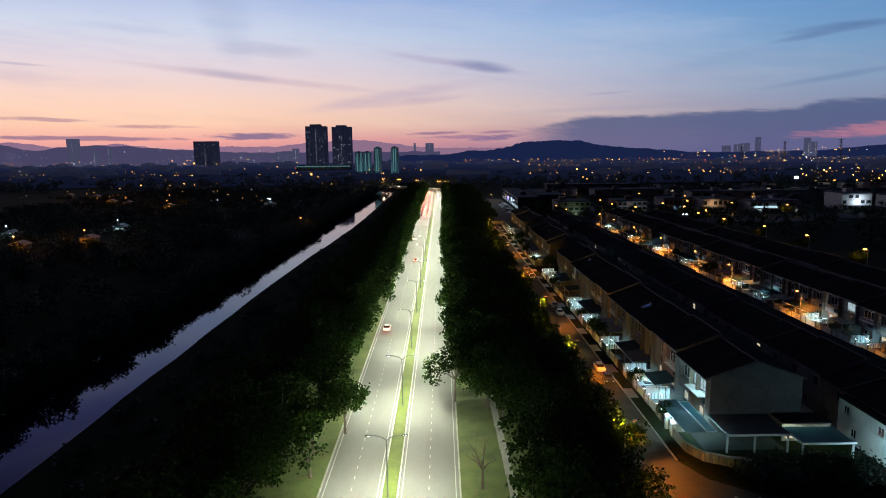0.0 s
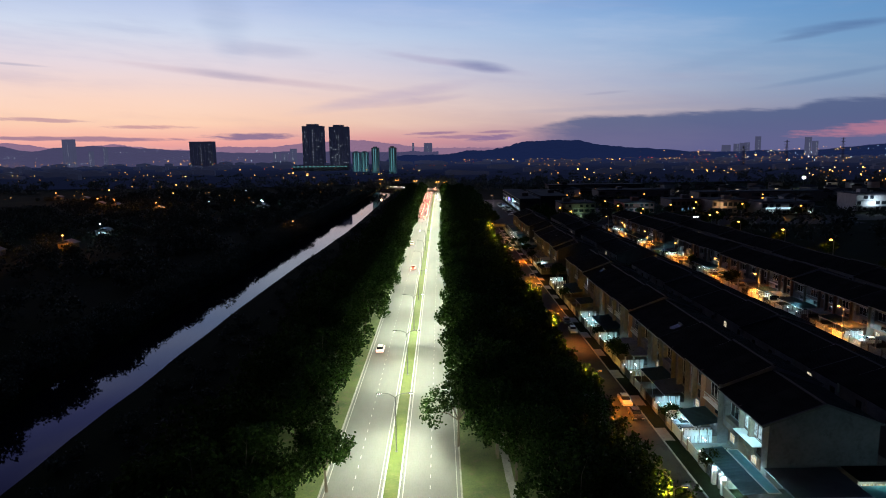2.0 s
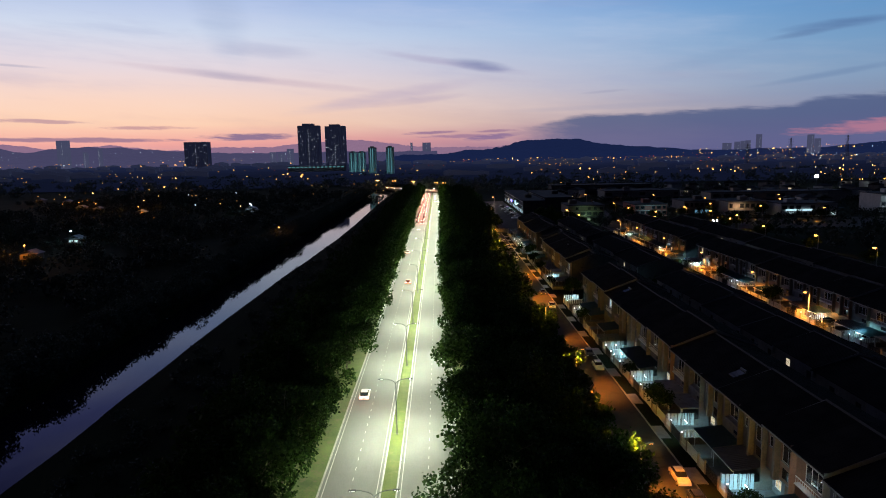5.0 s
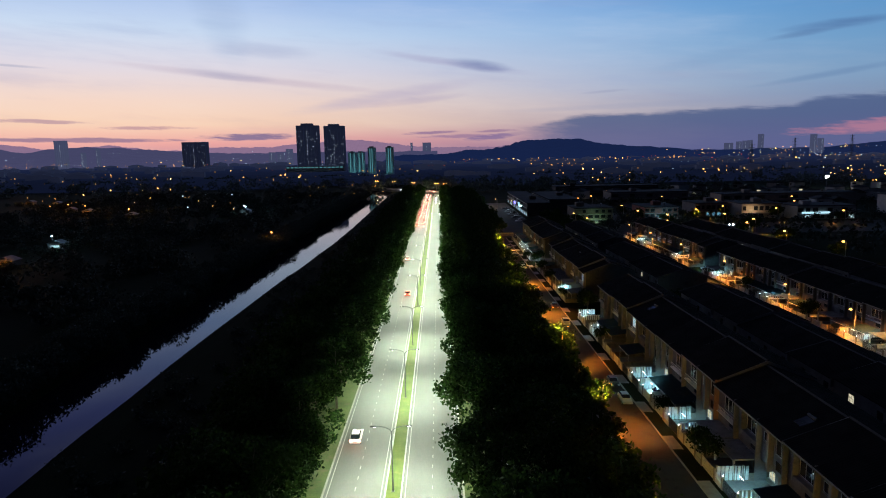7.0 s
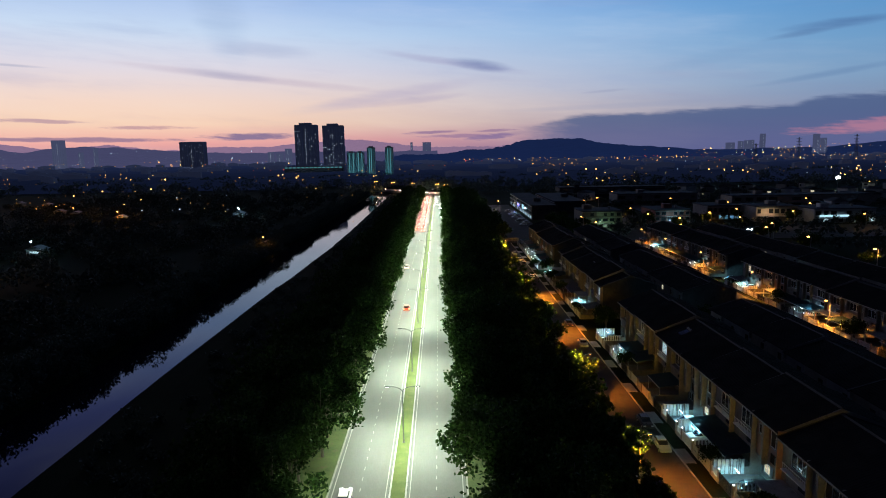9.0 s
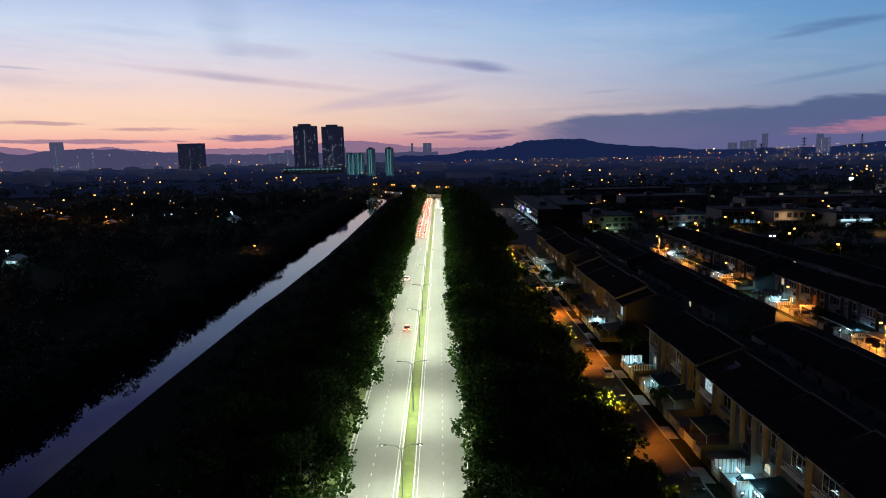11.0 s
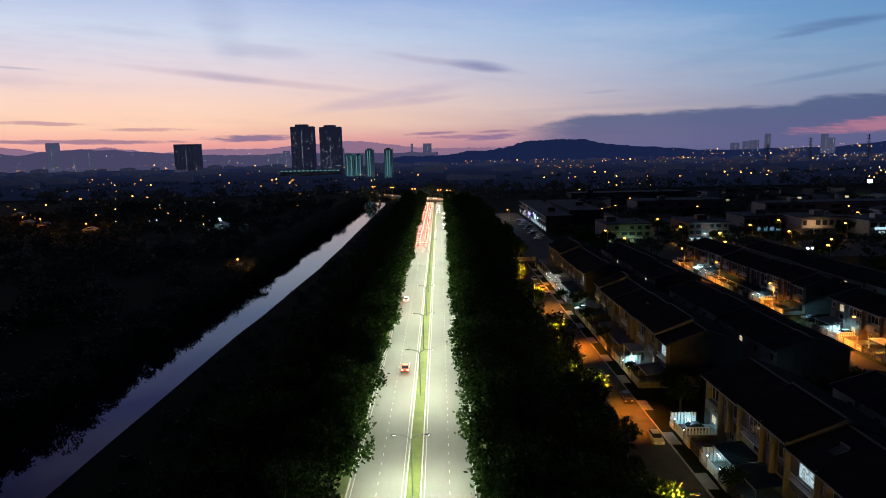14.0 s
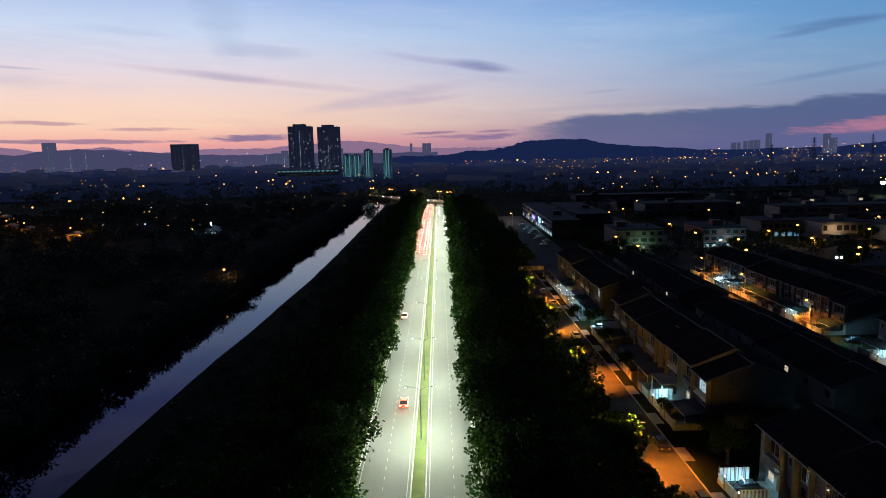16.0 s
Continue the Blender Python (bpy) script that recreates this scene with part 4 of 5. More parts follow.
        part("awning", ribbed(-4.3, 2.62, -0.01, 3.12, 0.12, W - 0.1, 14, 0.05, 0.05), skin, t)
        for y in (0.3, W - 0.3):
            part("awning_post", rod(bmesh.new(), (-4.1, y, 0.07), (-4.1, y, 2.63), 0.05, 0.05, 8), M["white_metal"], t)
        part("awning_beam", bar(-4.34, 0.12, 2.5, -4.26, W - 0.1, 2.62), M["white_metal"], t)
    if porch_lit:
        # an open stretch of pale wall, the tube that lights it and its white slats
        z, x = (2.74, -4.9) if canopy != "open" else (2.5, -4.2)
        for y in (0.2, 4.5):
            part("gate_lamp", bar(-6.06, y - 0.07, 1.954, -5.92, y + 0.07, 2.1, bevel=0.03), M["tube"], t, "glowing white gate lamp")
        f = part("porch_lamp", bar(x - 0.03, 2.5, z - 0.14, x + 0.03, 3.7, z - 0.08), M["tube"], t, "glowing white tube lamp")
        bm = bmesh.new()
        for i in range(8):
            box(bm, -5.8 + i * 0.52, 0.075, 0.2, -5.55 + i * 0.52, 0.12, 2.3)
        box(bm, -5.85, 0.075, 2.3, -1.7, 0.13, 2.4)
        tagged(part("side_screen", bm, M["white_metal"], t, "white slatted side screen"), kind="stuff")
        bm = bmesh.new()
        for i in range(8):
            box(bm, -5.85 + i * 0.55, W - 0.2, 0.25, -5.42 + i * 0.55, W - 0.14, 2.3)
        tagged(part("side_panel", bm, M["white_wall"], t, "white panels of the porch side"), kind="stuff")
        for i in (0, 2, 3):
            part("post", bar(-6.0 + i * 1.2, W - 0.24, 0.07, -5.87 + i * 1.2, W - 0.1, 2.5), M["dun_wall"], t)
    return t


ROOFS = ("slab", "awning", "open", "glass")
STYLES = ("bay", "balcony", "wide")
WALLS = (M["grey_wall"], M["dun_wall"], M["grey_wall"], M["brick_wall"])
made = {}


def put_house(key, m, args):
    if key in made:
        return copy_thing(made[key], m)
    made[key] = house(*args)
    made[key].matrix_basis = m
    return made[key]


rng = np.random.default_rng(3)


def terrace(x, y0, y1, facing, porches, seed, full=True, high=1.0):
    """A row of units from y0 to y1 with the front walls at x."""
    rng = np.random.default_rng(seed)
    n = int((y1 - y0) / W)
    steps = [high * (1.0, 1.0, 1.0, 1.06, 1.06, 1.02, 1.02)[(i + seed) % 7] for i in range(n)]
    for i in range(n):
        a = y0 + i * W
        on = any(a <= y < a + W for y in porches)
        s, c, w = int(rng.integers(3)), int(rng.integers(4)), int(rng.integers(4))
        if on:
            c = (2, 2, 3)[i % 3]
            s = i % 3
        u = WALLS[(w + 1) % 4] if rng.random() < 0.5 else WALLS[0]
        glowing = None
        r = rng.random()
        if r < 0.07:
            glowing = ("warm", M["lit_warm"])
        elif r < 0.11:
            glowing = ("cool", M["lit_cool"])
        key = (s, c if full else 0, (w if on else c % 2), on, glowing[0] if glowing else "", full)
        args = (STYLES[s], WALLS[key[2]], u, glowing[1] if glowing else None, on, ROOFS[c], full)
        ob = put_house(key, pose(x, a, 0) if facing < 0 else pose(x, a + W, 0, 0, 0, 180), args)
        tall = steps[i]
        ob.scale = (1, 1, tall)
        if i and abs(tall - steps[i - 1]) > 0.01:
            k, out = (1 if facing < 0 else -1), max(tall, steps[i - 1])
            bm = prism(bmesh.new(), [(x - k * 0.8, 5.6), (x + k * (DEEP + 0.5), 5.6), (x + k * (DEEP + 0.5), 8.7 * out), (x + k * DEEP / 2, 11.65 * out), (x - k * 0.8, 8.7 * out)], "y", a - 0.07, a + 0.07)
            tagged(link_mesh("gable_wall", bm, M["grey_wall"]), "grey plastered party gable at a step in the roofs", "wall", kind="structure")
    # gable end walls close the row
    for y, s in ((y0 - 0.1, -1), (y0 + n * W + 0.02, 1)):
        d = -1 if facing > 0 else 1
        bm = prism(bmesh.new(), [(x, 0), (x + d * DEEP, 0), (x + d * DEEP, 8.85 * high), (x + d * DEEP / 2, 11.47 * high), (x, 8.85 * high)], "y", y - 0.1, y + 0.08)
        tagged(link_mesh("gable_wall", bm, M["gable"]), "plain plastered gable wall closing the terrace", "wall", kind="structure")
        bm = bmesh.new()
        for a, b in ((x - d * 0.9, x + d * DEEP / 2), (x + d * (DEEP + 0.6), x + d * DEEP / 2)):
            prism(bm, [(a, 8.57 * high), (b, 11.47 * high), (b, 11.47 * high + 0.3), (a, 8.57 * high + 0.3)], "y", y - 0.16, y + 0.14)
        tagged(link_mesh("gable_coping", bm, M["roof_ridge"]), "pale cement coping on the gable", "coping", kind="structure")


terrace(49.7, 97.6, 231.7, -1, PORCH_NEAR, 1)
terrace(49.7, 249.2, 309.6, -1, PORCH_NEAR, 2)
terrace(49.7, 322.6, 392.0, -1, PORCH_NEAR, 4)
terrace(85.6, 70.0, 231.7, 1, (), 5, False, 0.8)
terrace(85.6, 249.2, 309.6, 1, (), 6, False, 0.8)
terrace(85.6, 322.6, 392.0, 1, (), 7, False, 0.8)
terrace(107.2, 90.0, 291.5, -1, PORCH_MID, 8, True, 0.88)
terrace(107.2, 303.0, 390.5, -1, PORCH_MID, 9, True, 0.88)
terrace(143.5, 110.0, 390.0, 1, (), 10, False, 0.8)


# party walls that stand proud of the roofs, every few units
def roof_upstand(x, y, high):
    bm = bmesh.new()
    for a, b in ((x - 0.9, x + DEEP / 2), (x + DEEP + 0.6, x + DEEP / 2)):
        prism(bm, [(a, 8.6 * high), (b, 11.55 * high), (b, 11.55 * high + 0.3), (a, 8.6 * high + 0.3)], "y", y - 0.13, y + 0.13)
    tagged(link_mesh("roof_upstand", bm, M["roof_ridge"]), "pale cement party-wall upstand across the dark roof", "party wall", kind="structure")


for x, high, ys in ((49.7, 1.0, (117.7, 137.8, 157.9, 178.0, 204.8, 269.3, 289.4, 342.7, 362.8)), (71.1, 0.8, (96.8, 123.6, 150.4, 177.2, 204.0, 276.0, 349.4)), (107.2, 0.88, (130.2, 170.4, 210.6, 250.8, 329.8))):
    for y in ys:
        roof_upstand(x, y, high)

# solar heater panels and back-lane things
def solar_panel(x, y):
    t = thing("solar_panel", "flat glass solar water heater on the tiled roof", "solar panel", "roof heaters", (x - 2.9, y, 10.07))
    t.rotation_euler = (0, -0.36, 0)
    part("panel", bar(-1.0, -0.9, 0.12, 1.0, 0.9, 0.2, bevel=0.01), M["glass"], t)
    part("tank", rod(bmesh.new(), (1.15, -0.95, 0.3), (1.15, 0.95, 0.3), 0.2, 0.2, 10), M["black_metal"], t)
    bm = bmesh.new()
    for yy in (-0.7, 0.7):
        box(bm, -0.9, yy - 0.04, -0.14, 1.2, yy + 0.04, 0.12)
    part("rack", bm, M["steel"], t)


for x, y in ((55.8, 121.5), (55.9, 140.5), (56.0, 166.0), (55.8, 276.0), (56.0, 200.5)):
    solar_panel(x, y)
bm = bmesh.new()
box(bm, 64.3, 98, -0.1, 71.0, 392, 0.02)
setting("back_lane", bm, M["concrete"], "narrow concrete back lane between the terraces", "lane")


# the corner house: side terrace, flat fascia roof, lit garden room
def corner_house():
    t = thing("corner_extension", "lit side terrace and garden room of the corner house", "house extension", "", (0, 0, 0))
    part("flat_roof", bar(49.2, 89.8, 2.95, 58.6, 97.2, 3.1), M["metal_roof"], t)
    bm = bmesh.new()
    box(bm, 49.1, 89.62, 2.82, 58.7, 89.78, 3.14, 0.02)
    box(bm, 58.62, 86.8, 2.82, 58.8, 89.78, 3.14, 0.02)
    box(bm, 58.82, 86.7, 2.82, 66.5, 86.86, 3.1, 0.02)
    part("fascia", bm, M["white_metal"], t, "white fascia board")
    part("awning", bar(58.85, 86.9, 2.9, 66.4, 92.6, 2.96), M["pale_sheet"], t, "smoked sheet awning")
    bm = bmesh.new()
    wall_with_holes(bm, 0, 0.15, 59.6, 67.0, 0, 3.0, [(60.0, 61.6, 0.4, 2.4), (62.0, 63.6, 0.4, 2.4), (64.0, 65.4, 0.4, 2.4), (65.7, 66.8, 0.4, 2.4)])
    for v in bm.verts:
        v.co = (v.co.y, 94.0 + v.co.x, v.co.z)
    bmesh.ops.recalc_face_normals(bm, faces=bm.faces[:])
    part("garden_wall", bm, M["cream_wall"], t)
    for a, b in ((60.0, 61.6), (62.0, 63.6), (64.0, 65.4), (65.7, 66.8)):
        w = part("window", bar(a + 0.01, 94.05, 0.42, b - 0.01, 94.08, 2.38), M["lit_warm"], t, "warm lit window")
        bm = bmesh.new()
        for i in range(4):
            x = a + (b - a) * i / 3
            box(bm, x - 0.04, 93.96, 0.42, x + 0.04, 94.04, 2.38)
        part("window_frame", bm, M["white_metal"], w)
    part("garden_roof", bar(59.4, 93.4, 3.02, 67.1, 97.3, 3.2, bevel=0.03), M["roof_tile"], t)
    for x, y in ((49.4, 90.1), (53.5, 90.1), (58.4, 90.1), (58.9, 87.1), (66.2, 87.1)):
        part("post", bar(x - 0.12, y - 0.12, 0, x + 0.12, y + 0.12, 2.82), M["white_wall"], t)
    part("terrace_floor", bar(46.5, 91.0, -0.05, 58.6, 97.3, 0.08), M["street"], t)
    part("lawn", bar(46.5, 84.0, -0.05, 68.6, 90.99, 0.06), M["earth"], t, "dark garden lawn")
    # glass lean-to over the front porch and its bright upper window ledge
    part("lean_to", ribbed(43.8, 2.6, 46.6, 2.9, 91.4, 104.0, 15, 0.05, 0.05), M["awning"], t, "ribbed blue-tinted lean-to roof")
    part("lean_to_glass", bar(46.75, 91.0, 3.02, 48.1, 102.5, 3.07), M["pale_sheet"], t, "pale glass strip of the lean-to roof")
    for x in (46.66, 48.16):
        part("glass_rail", bar(x - 0.07, 90.9, 2.98, x + 0.07, 102.6, 3.14, bevel=0.02), M["white_metal"], t, "white rail along the glass strip")
    for y in (90.96, 102.54):
        part("glass_rail", bar(46.75, y - 0.06, 3.0, 48.07, y + 0.06, 3.12), M["white_metal"], t, "white rail across the glass strip")
    part("ledge", bar(48.0, 98.2, 5.5, 49.6, 104.0, 5.65, bevel=0.02), M["white_metal"], t, "bright white window ledge")
    bm = bmesh.new()
    for i in range(5):
        y = 97.9 + i * 1.25
        box(bm, 49.56, y, 6.1, 49.62, y + 0.75, 8.0)
    part("ledge_window", bm, M["lit_cool"], t, "tall cool lit window strips")
    for y in (99.0, 96.2):
        p = part("gate_post", bar(43.2, y - 0.3, 0, 43.8, y + 0.3, 2.1, bevel=0.03), M["white_wall"], t)
        part("post_lamp", bar(43.3, y - 0.2, 2.12, 43.7, y + 0.2, 2.4, bevel=0.05), M["tube"], p, "glowing white gate lamp")
    bm = bmesh.new()
    pts = [(43.5, 96), (43.6, 91), (45, 88), (48, 86.2), (51, 85.6)]
    for (xa, ya), (xb, yb) in zip(pts, pts[1:]):
        for i in range(8):
            u = i / 8
            x, y = xa + (xb - xa) * u, ya + (yb - ya) * u
            box(bm, x - 0.14, y - 0.42, 0, x + 0.14, y + 0.42, 1.35)
    tagged(part("garden_fence", bm, M["cream_wall"], t), kind="stuff")


corner_house()


def white_back():
    """The pale rear block of the end house of the second row."""
    t = thing("rear_block", "white plastered rear of the end house with a wall lamp", "house extension", "", (69.7, 70, 0))
    bm = bmesh.new()
    wall_with_holes(bm, 0, 0.16, 0, 26.6, 0, 6.2, [(3, 4.4, 4.0, 5.3), (8, 9.0, 3.9, 5.4), (13, 14.6, 1.0, 2.3), (16, 17.4, 4.0, 5.3), (22, 23.2, 1.0, 2.4), (24, 25.2, 4.0, 5.3)])
    for y in (0.0, 26.44):
        box(bm, 0.162, y, 0, 1.35, y + 0.16, 6.2)
    part("wall", bm, M["white_wall"], t)
    for a, b, c, e in ((3, 4.4, 4.0, 5.3), (8, 9.0, 3.9, 5.4), (13, 14.6, 1.0, 2.3), (16, 17.4, 4.0, 5.3), (22, 23.2, 1.0, 2.4), (24, 25.2, 4.0, 5.3)):
        window(t, 0, a + 0.002, b - 0.002, c + 0.002, e - 0.002, 2, M["glass"])
    part("roof", bar(-0.5, -0.4, 6.21, 1.36, 27.0, 6.4, bevel=0.03), M["roof_tile"], t)
    ac = part("air_conditioner", bar(-0.45, 10.2, 3.6, -0.03, 11.1, 4.2, bevel=0.03), M["white_metal"], t)
    part("grille", rod(bmesh.new(), (-0.47, 10.65, 3.9), (-0.452, 10.65, 3.9), 0.24, 0.24, 16), M["black_metal"], ac)
    part("wall_lamp", bar(-0.22, 13.3, 3.5, -0.02, 13.7, 3.7, bevel=0.04), M["tube"], t, "glowing wall lamp")
    bm = bmesh.new()
    box(bm, -0.06, 6.0, 0, -0.003, 6.1, 6.1)
    part("downpipe", bm, M["concrete"], t)


white_back()
lamp("porch_light", "POINT", (46.5, 97.0, 1.6), 950.0, (0.5, 0.9, 1.0), 0.2)
# assumed lamp at the upper ledge, lights the lean-to from above
lamp("porch_light", "POINT", (47.2, 100.5, 7.2), 800.0, (0.45, 0.88, 1.0), 0.2)
lamp("terrace_light", "POINT", (49.0, 96.2, 2.3), 70.0, (0.6, 0.95, 1.0), 0.2)
# first two spread the gate lamps' light; last two added to brighten the fascia
for x, y, power in ((42.9, 99.0, 200.0), (42.9, 96.2, 200.0), (51.5, 89.0, 5.0), (56.5, 88.8, 5.0)):
    lamp("gate_fascia_fill", "POINT", (x, y, 2.45), power, (0.6, 0.95, 1.0), 0.15)


# ---- cars ----
def car(paint, label, lights=True):
    t = thing("car", label, "car", "cars")
    body = [(-2.15, 0.35), (-2.2, 0.75), (-2.05, 0.98), (-1.2, 1.04), (0.8, 1.02), (1.75, 0.9), (2.1, 0.72), (2.15, 0.35)]
    bm = prism(bmesh.new(), body, "x", -0.86, 0.86)
    bmesh.ops.bevel(bm, geom=bm.edges[:], offset=0.05, segments=1, affect="EDGES")
    part("body", bm, paint, t)
    bm = prism(bmesh.new(), [(-1.95, 1.0), (-1.3, 1.42), (-0.2, 1.48), (0.35, 1.42), (1.05, 1.0)], "x", -0.72, 0.72)
    bmesh.ops.bevel(bm, geom=bm.edges[:], offset=0.06, segments=1, affect="EDGES")
    cab = part("cabin", bm, M["glass"], t, "dark glass cabin")
    part("roof_panel", bar(-0.62, -1.25, 1.44, 0.62, 0.3, 1.51, bevel=0.03), paint, cab)
    for x in (-0.78, 0.78):
        for y in (-1.35, 1.3):
            w = part("wheel", rod(bmesh.new(), (x - 0.1, y, 0.33), (x + 0.1, y, 0.33), 0.33, 0.33, 14), M["tyre"], t)
            part("rim", rod(bmesh.new(), (x - 0.11, y, 0.33), (x + 0.11, y, 0.33), 0.2, 0.2, 10), M["rim"], w)
    for x in (-0.62, 0.62):
        part("tail_light", bar(x - 0.2, -2.24, 0.72, x + 0.2, -2.12, 0.92, bevel=0.02), M["tail"] if lights else M["red_wall"], t, "red tail light")
        part("headlight", bar(x - 0.2, 2.02, 0.6, x + 0.2, 2.17, 0.78, bevel=0.02), M["head"] if lights else M["white_metal"], t, "white headlight")
    part("rear_plate", bar(-0.25, -2.235, 0.5, 0.25, -2.2, 0.62), M["paint"], t)
    return t


def car_paint(name, c):
    return surface(name, tuple(v * 0.9 for v in c), c, 0.3, 8.0, 1.0, 0.0, spec=0.7)


for y in range(470, 740, 27):
    for x in (-7.1, -3.4):
        lamp("car_beam", "SPOT", (x, y, 0.9), 5200.0, (1.0, 0.84, 0.7), 0.15, (x, y + 14, 0.2), 70, 0.6)
PAINTS = [(car_paint("white_car_paint", (0.75, 0.75, 0.74)), "white"), (car_paint("silver_car_paint", (0.35, 0.36, 0.37)), "silver-grey"), (car_paint("black_car_paint", (0.015, 0.015, 0.017)), "black"), (car_paint("orange_car_paint", (0.5, 0.1, 0.03)), "orange-red")]
moving = [car(p, c + " car with its lights on, driving on the road") for p, c in PAINTS]
parked = [car(p, c + " car parked beside the kerb, lights off", False) for p, c in PAINTS[:3]]
moving[0].location = (-6.95, 159.5, 0.04)
moving[3].location = (-3.75, 263.0, 0.04)
copy_thing(moving[0], pose(-7.0, 330.0, 0.04))
moving[1].location = (-3.5, 446.0, 0.04)
moving[2].location = (-7.0, 455.0, 0.04)
rng = np.random.default_rng(21)
y = 462.0
while y < 742:
    for x in (-7.1, -3.4):
        copy_thing(moving[(0, 1, 0, 2)[int(rng.integers(4))]], pose(x + rng.uniform(-0.3, 0.3), y + rng.uniform(-1.5, 1.5), 0.04))
    if rng.random() < 0.35 and y > 520:
        copy_thing(moving[int(rng.integers(3))], pose((3.4, 7.1)[int(rng.integers(2))], y, 0.04, 0, 0, 180))
    y += 7.6
heading = math.degrees(math.atan2(-d.x, d.y))
for i in range(13):
    p = Vector((-2, 768, 1.4)) + d * (i * 8.2) + nrm * 0.3 * (1 if i % 2 else -1)
    copy_thing(moving[int(rng.integers(3))], pose(p.x, p.y, 1.4, 0, 0, heading + (180 if i % 2 else 0)))
spots = [(39.5, 127.2, 0), (39.6, 121.0, 2), (39.6, 173.0, 0), (39.7, 181.5, 2), (39.2, 225.5, 1), (39.4, 243, 2), (38.6, 306.4, 0), (39.0, 342.6, 1), (39.2, 333, 2), (38.9, 360, 1)]
first = set()
for x, y, k in spots:
    if k in first:
        copy_thing(parked[k], pose(x, y, 0.03, 0, 0, 178 if y < 300 else 2))
    else:
        parked[k].matrix_basis = pose(x, y, 0.03, 0, 0, 178 if y < 300 else 2)
        first.add(k)
for x0, ys in ((46.4, (103.5, 117.5, 160.5, 176, 181.5, 229.5, 313.5, 353)), (105.2, (161, 188.5, 205, 247, 282.5, 297, 320.5, 357.5, 369.5))):
    for i, y in enumerate(ys):
        ob = copy_thing(parked[i % 3], pose(x0, y - 0.6, 0.07, 0, 0, 90))
        ob["label"] = PAINTS[i % 3][1] + " car parked in a house porch"
for i in range(9):
    ob = copy_thing(parked[i % 3], pose(57 + (i % 2) * 3, 470 + i * 11, 0.02, 0, 0, 88))
    ob["label"] = PAINTS[i % 3][1] + " car in the shop car park"


# ---- shops and blocks beyond the terraces ----
def block(x0, y0, x1, y1, h, wall, label, floors=2, lit=None, bays=6, face="y"):
    """A flat-roofed shop block with windows on the side that faces the camera or the car park."""
    t = thing("shop_block", label, "building", "shop blocks", (x0, y0, 0))
    w, dp = x1 - x0, y1 - y0
    part("wall", bar(0, 0, -0.1, w, dp, h, bevel=0.05), wall, t)
    part("roof", bar(-0.4, -0.4, h + 0.004, w + 0.4, dp + 0.4, h + 0.5, bevel=0.05), M["flat_roof"], t)
    step = (w if face == "y" else dp) / bays
    for f in range(floors):
        z0 = 0.4 + f * (h / floors)
        z1 = z0 + h / floors * 0.62
        for i in range(bays):
            if rng.random() < 0.3:
                continue
            trim = step * rng.uniform(0.08, 0.24)
            a, b = i * step + trim, (i + 1) * step - trim
            pane = lit if (lit and f == 0 and rng.random() < 0.7) else M["glass"]
            if face == "y":
                wn = part("window", bar(a, -0.06, z0, b, -0.004, z1), M["grey_wall"], t)
                part("pane", bar(a + 0.12, -0.1, z0 + 0.12, b - 0.12, -0.064, z1 - 0.12), pane, wn)
            else:
                wn = part("window", bar(-0.06, a, z0, -0.004, b, z1), M["grey_wall"], t)
                part("pane", bar(-0.1, a + 0.12, z0 + 0.12, -0.064, b - 0.12, z1 - 0.12), pane, wn)
        part("ledge", bar(-0.1, -0.6, z1 + 0.25, w + 0.1, -0.004, z1 + 0.45) if face == "y" else bar(-0.6, -0.1, z1 + 0.25, -0.004, dp + 0.1, z1 + 0.45), M["concrete"], t)
    u, v = rng.uniform(0.1, 0.6), rng.uniform(0.15, 0.5)
    part("stair_head", bar(w * u, dp * v, h + 0.504, w * u + min(5.0, w * 0.3), dp * v + 4.5, h + 2.9, bevel=0.05), wall, t)
    part("water_tank", rod(bmesh.new(), (w * 0.8, dp * 0.5, h + 0.504), (w * 0.8, dp * 0.5, h + 1.9), 0.8, 0.8, 12), M["steel"], t)
    if face == "y":
        part("shop_awning", ribbed(-2.2, h / floors * 0.66, -0.01, h / floors * 0.8, 0.6, w * 0.8, 8, 0.05, 0.04), M["metal_roof"], t).matrix_basis = pose(0, 0, 0, 0, 0, 90) @ Matrix.Diagonal((1, -1, 1, 1))
    return t


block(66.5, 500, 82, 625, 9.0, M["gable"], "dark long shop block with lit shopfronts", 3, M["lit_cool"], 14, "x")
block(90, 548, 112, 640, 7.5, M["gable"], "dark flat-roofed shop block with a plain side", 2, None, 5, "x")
block(88.4, 450, 111.5, 472, 9.5, M["dun_wall"], "three-storey block with a green-lit ground floor", 3, M["lit_green"], 6)
block(130.5, 450, 151, 475, 9.5, M["red_wall"], "red-painted three-storey shop block with a bright ground floor", 3, M["lit_cool"], 6)
block(174, 482, 195, 505, 8.5, M["grey_wall"], "dark block with blue lit windows", 2, M["lit_blue"], 6)
block(197, 466, 222, 490, 9.0, M["cream_wall"], "orange-lit two-storey house front", 2, None, 7)
block(226, 455, 262, 478, 8.0, M["white_wall"], "pale block with a white lit shopfront", 2, M["lit_cool"], 8)
block(150, 600, 215, 625, 8.5, M["grey_wall"], "long plain two-storey block", 2, None, 9)
block(225, 560, 330, 580, 8.5, M["cream_wall"], "long cream two-storey terrace in the distance", 2, None, 12)
block(120, 690, 220, 712, 9.0, M["gable"], "far dark flat-roofed block", 2, None, 6)
block(300, 470, 322, 492, 12.0, M["white_wall"], "white three-storey corner building", 3, None, 5)
